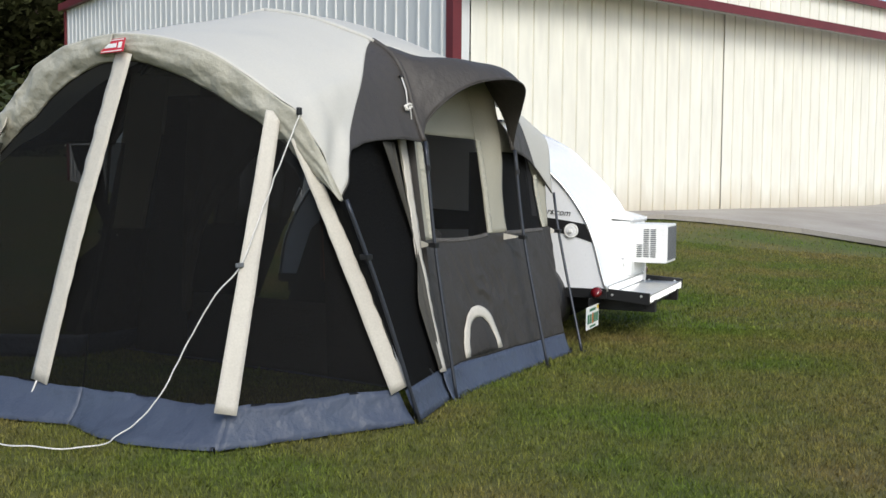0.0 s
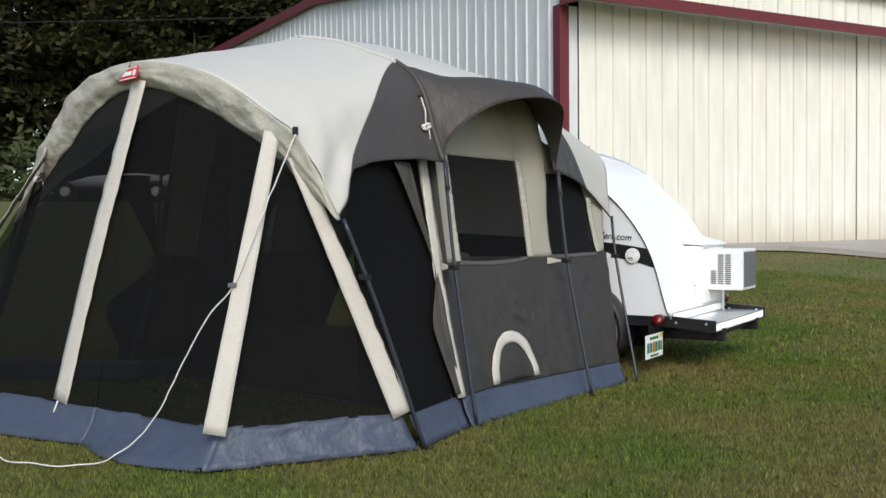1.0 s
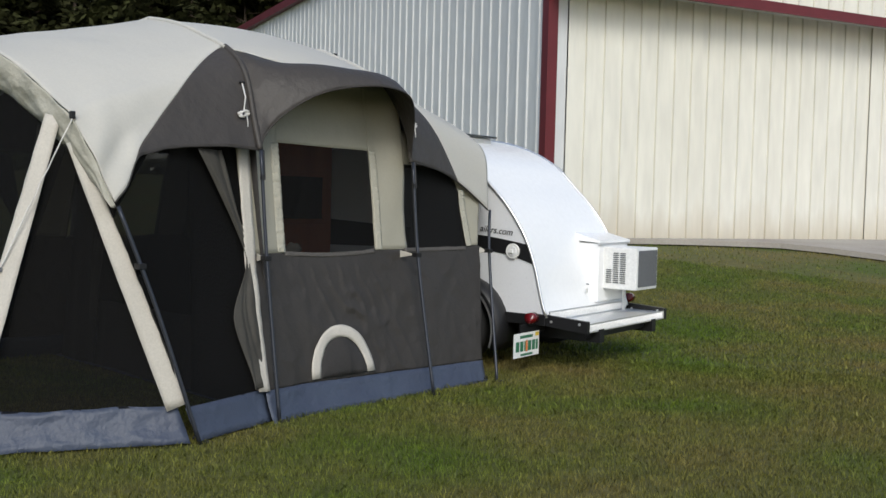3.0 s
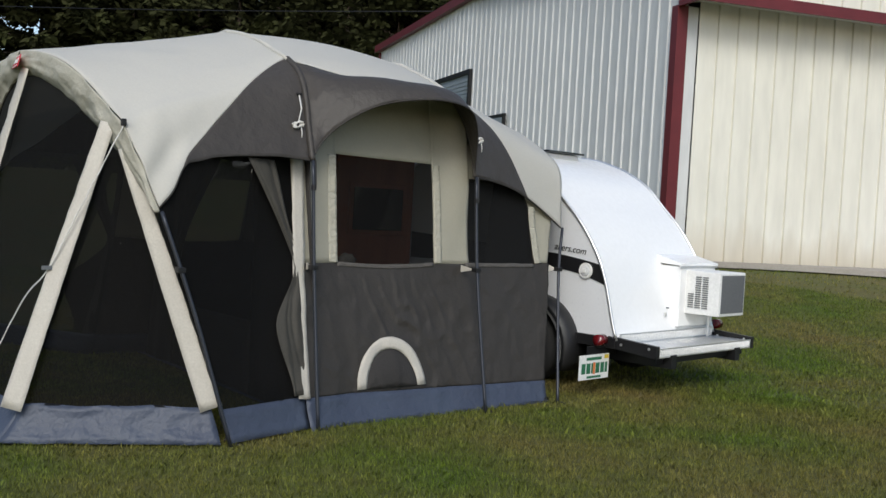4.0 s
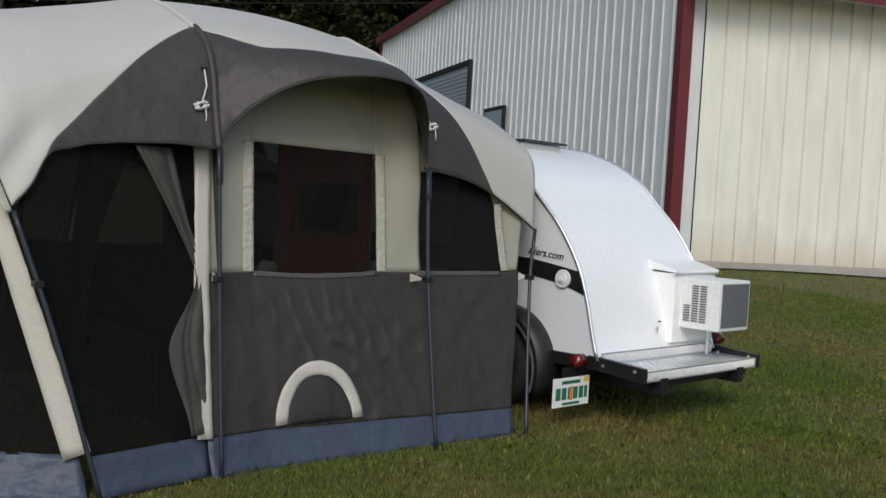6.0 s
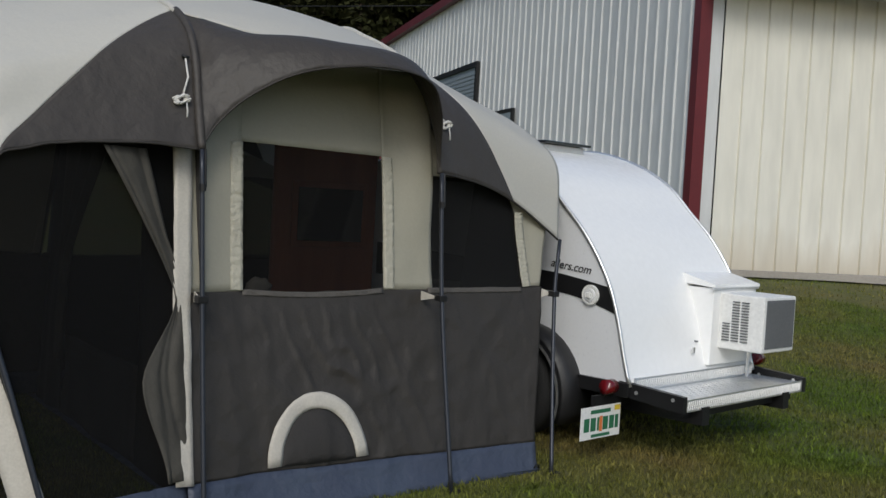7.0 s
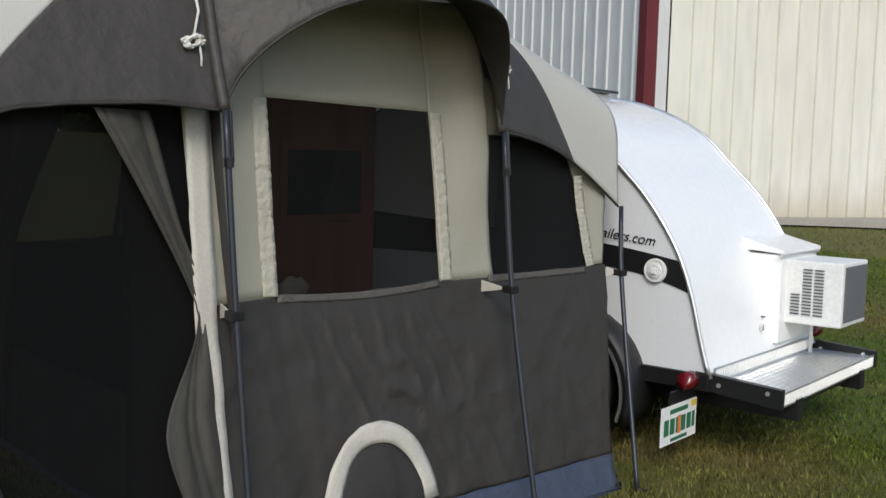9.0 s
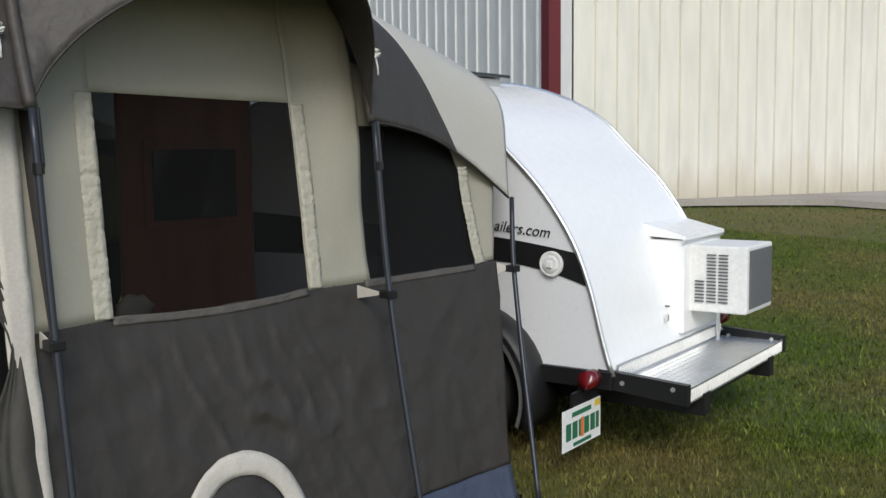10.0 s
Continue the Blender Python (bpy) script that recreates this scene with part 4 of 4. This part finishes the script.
        # tied-back door curtain behind the side screen
        def curtain(a, b):
            z = lerp(1.29, 0.17, b)
            if b < 0.45:
                far = 0.27 * (1 - b / 0.45) ** 1.15 + 0.02
                near = far * 0.42 * smooth01((0.45 - b) / 0.2)
            else:
                far = 0.02 + 0.15 * smooth01((b - 0.45) / 0.26) - 0.08 * smooth01((b - 0.71) / 0.29)
                near = 0.0
            w = lerp(near, far, a)
            # folds run along the drape and gather at the tie
            fold = 0.016 * math.sin(a * 9 + 3 * noise.noise(Vector((a * 2, b * 3, 0)))) * (0.3 + 4 * far) + 0.03 * noise.noise(Vector((a * 2.5 - b * 2, b * 2.2, 5)))
            return Vector((-0.060 - w, wall_y(0, z) + 0.018 + 0.36 * w + 0.5 * abs(fold), z))
        sm("door_curtain", curtain, 30, 30, "lining_pale", "tied-back taupe door curtain", 0.003)
    part("front_band", strip([Vector((-1.425, 0.075, 0.165)), Vector((-1.310, 0.215, 0.88)), Vector((-1.155, 0.373, 1.68))], (0.105, 0.095), 1, (-1, 0.1, 0), 30, 0.006), "cream_band", t, "wrinkled cream webbing band", True, 0.003)

    # divider between porch and cabin with an open doorway
    def divider(v0, v1, z0, z1):
        return sheet(lambda a, b: Vector((0.03 + 0.02 * noise.noise(Vector((a * 3, b * 3, v0))), lerp(v0, v1, a) * (1 - 0.12 * lerp(z0, z1, b)) + 0.19 * 0.12 * lerp(z0, z1, b), lerp(z0, z1, b))), 10, 10)
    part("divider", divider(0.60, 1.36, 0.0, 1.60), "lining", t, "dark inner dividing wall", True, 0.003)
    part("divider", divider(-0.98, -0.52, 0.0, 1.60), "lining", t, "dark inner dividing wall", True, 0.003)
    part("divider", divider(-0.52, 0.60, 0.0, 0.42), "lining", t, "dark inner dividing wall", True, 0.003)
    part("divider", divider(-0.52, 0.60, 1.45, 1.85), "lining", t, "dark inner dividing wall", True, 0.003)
    # extra sheet added over the open doorway to darken what is seen through
    part("dimming_screen", divider(-0.52, 0.60, 0.415, 1.455), "screen_dense", t, "added screen that dims the inner doorway", True)
    # door flap of the divider, swept aside and tied low
    def flap(a, b):
        z = lerp(1.58, 0.30, b)
        reach = lerp(0.42, -0.42, smooth01(b / 0.72) ** 0.8) if b < 0.72 else -0.42 - 0.05 * math.sin((b - 0.72) * 9)
        v = lerp(-0.56, reach, a)
        return Vector((0.005 - 0.02 * math.sin(a * 16 + b * 3) * (0.4 + b * 0.6) - 0.02 * a, v * (1 - 0.10 * z) + 0.02, z))
    part("door_flap", sheet(flap, 36, 30), "lining_pale", t, "taupe door flap swept aside", True, 0.003)
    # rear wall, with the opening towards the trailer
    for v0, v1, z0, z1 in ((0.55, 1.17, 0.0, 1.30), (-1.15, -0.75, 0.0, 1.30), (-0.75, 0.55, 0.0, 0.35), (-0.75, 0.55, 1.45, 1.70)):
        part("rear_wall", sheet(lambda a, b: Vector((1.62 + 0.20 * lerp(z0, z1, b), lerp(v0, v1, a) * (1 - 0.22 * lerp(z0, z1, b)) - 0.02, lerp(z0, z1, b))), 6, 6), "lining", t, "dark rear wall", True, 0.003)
    part("groundsheet", sheet(lambda a, b: Vector((lerp(0.0, 1.60, a), lerp(-1.05, 1.34, b), 0.012 + 0.006 * noise.noise(Vector((a * 5, b * 5, 0))))), 16, 16), "blue", t, "slate blue groundsheet", True, 0.003)
    # woven badge on the visor
    c = Vector((-1.187, 0.335, 1.708))
    badge = part("badge", boxed(-0.002, 0.002, -0.088, 0.088, -0.032, 0.032), "red", t, "small red badge with pale marks")
    badge.matrix_basis = Matrix.Translation(c) @ Euler((0, radians(14), radians(6))).to_matrix().to_4x4()
    for y0, y1, z0, z1 in ((-0.080, 0.080, 0.024, 0.028), (-0.080, 0.080, -0.028, -0.024), (-0.06, 0.03, -0.010, 0.010), (0.045, 0.072, -0.014, 0.014)):
        part("badge_mark", boxed(-0.0035, -0.0022, y0, y1, z0, z1), "white_print", badge)
    # cord from the middle of the front skirt down to its peg, and beside the second pole
    part("peg_cord", tube([(-1.43, 0.065, 0.17), (-1.455, 0.04, 0.08), (-1.46, 0.01, 0.03)], 0.004, 6), "rope", t, "", True)
    part("peg_cord", tube([(-0.075, 1.345, 0.155), (-0.03, 1.385, 0.07), (-0.01, 1.405, 0.01)], 0.004, 6), "rope", t, "", True)
    for p in ((-1.43, 1.21), (-1.42, -0.03), (-0.52, 1.57), (1.60, 1.33)):
        part("peg", tube([(p[0], p[1], -0.05), (p[0] - 0.01, p[1] + 0.005, 0.03), (p[0] - 0.03, p[1] + 0.01, 0.035), (p[0] - 0.04, p[1] + 0.01, 0.02)], 0.004, 6), "black", t, "bent steel peg", True)
    return t


tent = build_tent()


def cord_bundle(name, at, drop, side_sway, lean):
    """A short hank of white guy line tied up under a loop."""
    k = thing(name, TENT @ Matrix.Translation(at), "hank of white guy line hanging from the tent fly", "guy line", "hanging guy lines")
    part("loop", tube([(0, -0.01, 0.0), (-0.012, 0.008, 0.004), (0.012, 0.01, 0.0)], 0.006, 6), "black", k, "black fabric loop", True)
    part("tail", tube([(0, 0.006, 0), (0.003, lean * 0.55, -drop * 0.5), (side_sway, lean, -drop)], 0.0038, 6), "rope", k, "", True)
    rng = random.Random(5)
    for i in range(11):
        pts = []
        tilt = rng.uniform(-0.2, 1.2)
        for j in range(17):
            a = 2 * math.pi * j / 16
            u, v = 0.027 * math.cos(a) + rng.uniform(-0.002, 0.002), 0.011 * math.sin(a)
            pts.append((side_sway - 0.006 + rng.uniform(-0.006, 0.006) + u * math.cos(tilt) - v * math.sin(tilt), lean + 0.006 + rng.uniform(-0.006, 0.010), -drop - 0.012 + u * math.sin(tilt) * 0.8 + v * math.cos(tilt)))
        part("coil", tube(pts, 0.0031, 6, False), "rope", k, "", True)
    part("runner", tube([(side_sway + 0.012, lean + 0.006, -drop - 0.01), (side_sway + 0.016, lean + 0.012, -drop - 0.05), (side_sway + 0.014, lean + 0.016, -drop - 0.075)], 0.0031, 6), "rope", k, "", True)
    return k


cord_bundle("guy_line_hank", (-0.038, 1.130, 1.630), 0.145, -0.025, 0.062)
cord_bundle("guy_line_hank", (1.085, 1.065, 1.61), 0.10, 0.07, 0.03)
cord_bundle("guy_line_hank", tuple(mirror((-0.93, 1.24, 1.36), -1)), 0.10, 0.0, -0.02)


def build_guy_line():
    k = thing("guy_line", TENT, "loose white guy line trailing from the fly onto the grass", "guy line")
    a, tog = Vector((-0.953, 1.250, 1.390)), Vector((-1.222, 1.155, 0.743))
    pts = [a, lerp(a, tog, 0.33), lerp(a, tog, 0.67), tog, (-1.290, 1.075, 0.62), (-1.365, 0.97, 0.395), (-1.425, 0.90, 0.215), (-1.495, 0.815, 0.085), (-1.555, 0.755, 0.030), (-1.63, 0.785, 0.022), (-1.71, 0.765, 0.026), (-1.778, 0.70, 0.022),
           (-1.83, 0.58, 0.028), (-1.865, 0.47, 0.022), (-1.855, 0.36, 0.026), (-1.835, 0.29, 0.022), (-1.88, 0.05, 0.022), (-2.0, -0.2, 0.022)]
    line = [spline(pts, i / 120) for i in range(121)]
    line = [p + Vector((0.004 * noise.noise(Vector((i * 0.35, 0, 0))), 0.006 * noise.noise(Vector((0, i * 0.35, 0))), 0)) for i, p in enumerate(line)]
    part("cord", tube(line, 0.0031, 6), "rope", k, "", True)
    part("toggle", boxed(tog.x - 0.03, tog.x + 0.012, tog.y, tog.y + 0.01, tog.z - 0.004, tog.z + 0.014, 0.002), "grille", k, "small cord runner")
    part("loop", boxed(a.x - 0.012, a.x + 0.012, a.y - 0.012, a.y + 0.004, a.z - 0.008, a.z + 0.025, 0.004), "black", k, "black fabric loop")


build_guy_line()


def build_bundle():
    """A crumpled pale bag on the grass beyond the tent."""
    bm = bmesh.new()
    bmesh.ops.create_icosphere(bm, subdivisions=4, radius=1.0)
    for v in bm.verts:
        d = 1 + 0.35 * noise.noise(v.co * 1.7) + 0.12 * noise.noise(v.co * 5)
        v.co = Vector((v.co.x * 0.20 * d, v.co.y * 0.16 * d, max(-0.02, v.co.z * 0.10 * d + 0.06)))
    ob = thing("bag", TENT @ Matrix.Translation((0.98, -1.99, 0)), "crumpled white bag on the grass behind the tent", "bag")
    part("sack", bm, "white_print", ob, "", True)


build_bundle()

# ---- woods, truck and cable in the distance ----


def build_tree(seed, height, spread, pine):
    rng = random.Random(seed)
    t = thing("tree", Matrix.Identity(4), "tall dark pine in the woods" if pine else "dense dark broadleaf tree in the woods", "tree", "woods")
    lean = Vector((rng.uniform(-0.4, 0.4), rng.uniform(-0.4, 0.4), 0))
    trunk = [lean * (i / 8) ** 2 + Vector((0.06 * rng.uniform(-1, 1), 0.06 * rng.uniform(-1, 1), height * 0.9 * i / 8)) for i in range(9)]
    part("trunk", tube(trunk, 0.2, 8, True, [0.24 * (1 - 0.85 * i / 8) for i in range(9)]), "bark", t, "", True)
    verts, faces = [], []
    start = 0.32 if pine else 0.12
    for _ in range(44 if pine else 60):
        h = rng.uniform(start, 1.0)
        base = spline(trunk, h / 1.0)
        ang = rng.uniform(0, 2 * math.pi)
        reach = spread * (1.1 - abs(h - 0.55) * 1.1) * rng.uniform(0.45, 1.0)
        tip = base + Vector((math.cos(ang) * reach, math.sin(ang) * reach, rng.uniform(-0.1, 0.5) * reach))
        part("limb", tube([base, lerp(base, tip, 0.5) + Vector((0, 0, 0.1)), tip], 0.05, 5, True, [0.06, 0.035, 0.01]), "bark", t)
        for c in range(3):
            cen = lerp(base, tip, 0.45 + 0.28 * c)
            rad = rng.uniform(0.5, 1.0) * (0.8 if pine else 1.1)
            for _l in range(44):
                d = Vector((rng.gauss(0, 1), rng.gauss(0, 1), rng.gauss(0, 0.7))) * rad * 0.5
                p = cen + d
                a = Vector((rng.uniform(-1, 1), rng.uniform(-1, 1), rng.uniform(-0.6, 0.6))).normalized() * rng.uniform(0.16, 0.42)
                b = a.orthogonal().normalized() * rng.uniform(0.09, 0.22)
                n = len(verts)
                verts.extend((p - a, p + b, p + a, p - b))
                faces.append((n, n + 1, n + 2, n + 3))
    me = bpy.data.meshes.new("crown")
    me.from_pydata(verts, [], faces)
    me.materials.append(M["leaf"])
    crown = new("crown", me)
    crown.parent = t
    return t


def build_woods():
    kinds = [build_tree(3, 20, 4.2, True), build_tree(8, 17, 4.8, False), build_tree(21, 22, 4.0, True), build_tree(34, 15, 5.0, False)]
    rng = random.Random(77)
    first = set()
    spots = []
    for i in range(17):
        spots.append((-46 + i * 3.1 + rng.uniform(-1, 1), 52 + i * 1.0 + rng.uniform(-2, 2)))
    for i in range(15):
        spots.append((-50 + i * 3.8 + rng.uniform(-1, 1), 60 + i * 1.0 + rng.uniform(-2, 3)))
    for i in range(20):
        spots.append((-56 + i * 3.2 + rng.uniform(-1, 1), 67 + i * 0.9 + rng.uniform(-2, 2)))
    for i in range(12):
        spots.append((-66 + i * 2.4 + rng.uniform(-1, 1), 30 + i * 2.2 + rng.uniform(-2, 2)))
    for n, (x, y) in enumerate(spots):
        k = n % 4
        m = pose(x, y, ground_z(x, y) - 0.1, 0, 0, rng.uniform(0, 360))
        if k not in first:
            first.add(k)
            kinds[k].matrix_basis = m
        else:
            copy_thing(kinds[k], m)


build_woods()


def build_undergrowth():
    """A belt of shrubs at the foot of the woods."""
    rng = random.Random(9)
    verts, faces = [], []
    for i in range(300):
        u = i / 300
        x, y = lerp(-78, 6, u), lerp(30, 62, min(1, u * 1.4)) + rng.uniform(-2.5, 2.5) - 4
        h = rng.uniform(1.6, 4.6)
        for _ in range(150):
            p = Vector((x + rng.gauss(0, 1.0), y + rng.gauss(0, 0.8), rng.uniform(0, 1) ** 1.3 * 1.5 * h + 0.1))
            a = Vector((rng.uniform(-1, 1), rng.uniform(-1, 1), rng.uniform(-0.5, 0.8))).normalized() * rng.uniform(0.18, 0.40)
            b = a.orthogonal().normalized() * rng.uniform(0.09, 0.19)
            n = len(verts)
            verts.extend((p - a, p + b, p + a, p - b))
            faces.append((n, n + 1, n + 2, n + 3))
    me = bpy.data.meshes.new("undergrowth")
    me.from_pydata(verts, [], faces)
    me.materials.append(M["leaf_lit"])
    tagged(new("undergrowth", me), "belt of green shrubs along the edge of the woods", "shrubs", kind="stuff")


build_undergrowth()


def build_truck():
    at = Vector((-19.6, 39.6))
    t = thing("pickup_truck", pose(at.x, at.y, ground_z(at.x, at.y), 0, 0, 22), "white pickup truck parked on the far lawn", "pickup truck")
    body = prism([(-2.75, -0.95, 0.55), (2.75, -0.95, 0.55), (2.75, -0.95, 1.02), (1.35, -0.95, 1.15), (0.55, -0.95, 1.85), (-0.95, -0.95, 1.88), (-1.15, -0.95, 1.22), (-2.75, -0.95, 1.20)], (0, 1.9, 0))
    bmesh.ops.bevel(body, geom=body.edges[:], offset=0.05, segments=2, affect="EDGES")
    part("body", body, "truck_white", t, "white painted body", True)
    for y in (-0.955, 0.953):
        part("side_window", prism([(-0.85, y, 1.25), (1.0, y, 1.22), (0.5, y, 1.75), (-0.80, y, 1.77)], (0, 0.003, 0)), "glass_dark", t, "dark side window")
        for x in (-1.75, 1.75):
            w = part("wheel", ring(0.0, 0.22, y - 0.03, y + 0.03, x, 0.38, 20), "alu", t)
            part("tyre", ring(0.2, 0.40, y - 0.02 - 0.1 * (y < 0), y + 0.02 + 0.1 * (y > 0), x, 0.40, 24), "rubber", w, "", True)
    part("bumper", boxed(2.72, 2.84, -0.9, 0.9, 0.5, 0.68, 0.03), "alu", t)


build_truck()


def build_cable():
    pts = [(lerp(-60, 30, i / 30), lerp(36, 44, i / 30), 10.4 - 1.2 * math.sin(math.pi * i / 30)) for i in range(31)]
    k = put("overhead_cable", tube(pts, 0.018, 5), "black")
    tagged(k, "thin overhead cable before the dark woods", "cable")


build_cable()


# ---- lawn ----
def build_lawn():
    rng = np.random.default_rng(4)

    def blades(n, x0, x1, y0, y1, h0, h1, w):
        x, y = rng.uniform(x0, x1, n), rng.uniform(y0, y1, n)
        s = (x - T0.x) * TD.x + (y - T0.y) * TD.y
        v = (x - T0.x) * TN.x + (y - T0.y) * TN.y
        inside = (s > 0.0) & (s < 1.6) & (v > -1.05) & (v < 1.36)
        ax, ay = (x - HC.x) * HD.x + (y - HC.y) * HD.y, (x - HC.x) * HL.x + (y - HC.y) * HL.y
        hang = (ax > -0.25) & (ay > -0.5)
        edge = np.interp(ax, (-0.3, 1.6, 3.4, 4.6, 5.4, 9.0, 30), (-0.36, -0.55, -1.3, -3.2, -6.5, -12.0, -14.0))
        hang |= (ax > -0.3) & (ay > edge)
        ok = ~(inside | hang)
        x, y = x[ok], y[ok]
        n = len(x)
        z = np.array([ground_z(float(a), float(b)) for a, b in zip(x, y)])
        h = rng.uniform(h0, h1, n)
        ang, lean = rng.uniform(0, 2 * np.pi, n), rng.uniform(0.1, 0.9, n) * h
        la = rng.uniform(0, 2 * np.pi, n)
        p = np.stack([x, y, z], 1)
        side = np.stack([np.cos(ang), np.sin(ang), np.zeros(n)], 1) * (w * rng.uniform(0.6, 1.3, n))[:, None]
        tip = p + np.stack([np.cos(la) * lean, np.sin(la) * lean, h], 1)
        mid = p + np.stack([np.cos(la) * lean * 0.3, np.sin(la) * lean * 0.3, h * 0.6], 1)
        return np.stack([p - side, p + side, mid + side * 0.7, tip, mid - side * 0.7], 1).reshape(-1, 3)

    v = np.concatenate([blades(330000, -3.0, 4.2, 3.0, 8.0, 0.007, 0.026, 0.0017), blades(210000, -3.5, 7.5, 7.5, 14.5, 0.010, 0.030, 0.0029),
                        blades(45000, -8.0, 9.0, 6.0, 22.0, 0.018, 0.038, 0.006)])
    n = len(v) // 5
    me = bpy.data.meshes.new("grass")
    me.vertices.add(5 * n)
    me.vertices.foreach_set("co", v.ravel())
    me.loops.add(5 * n)
    me.loops.foreach_set("vertex_index", np.arange(5 * n))
    me.polygons.add(n)
    me.polygons.foreach_set("loop_start", np.arange(n) * 5)
    me.polygons.foreach_set("loop_total", np.full(n, 5))
    me.update()
    me.validate()
    me.materials.append(M["grass"])
    tagged(new("grass", me), "short green lawn grass with dry brown patches", "grass", kind="stuff")


build_lawn()
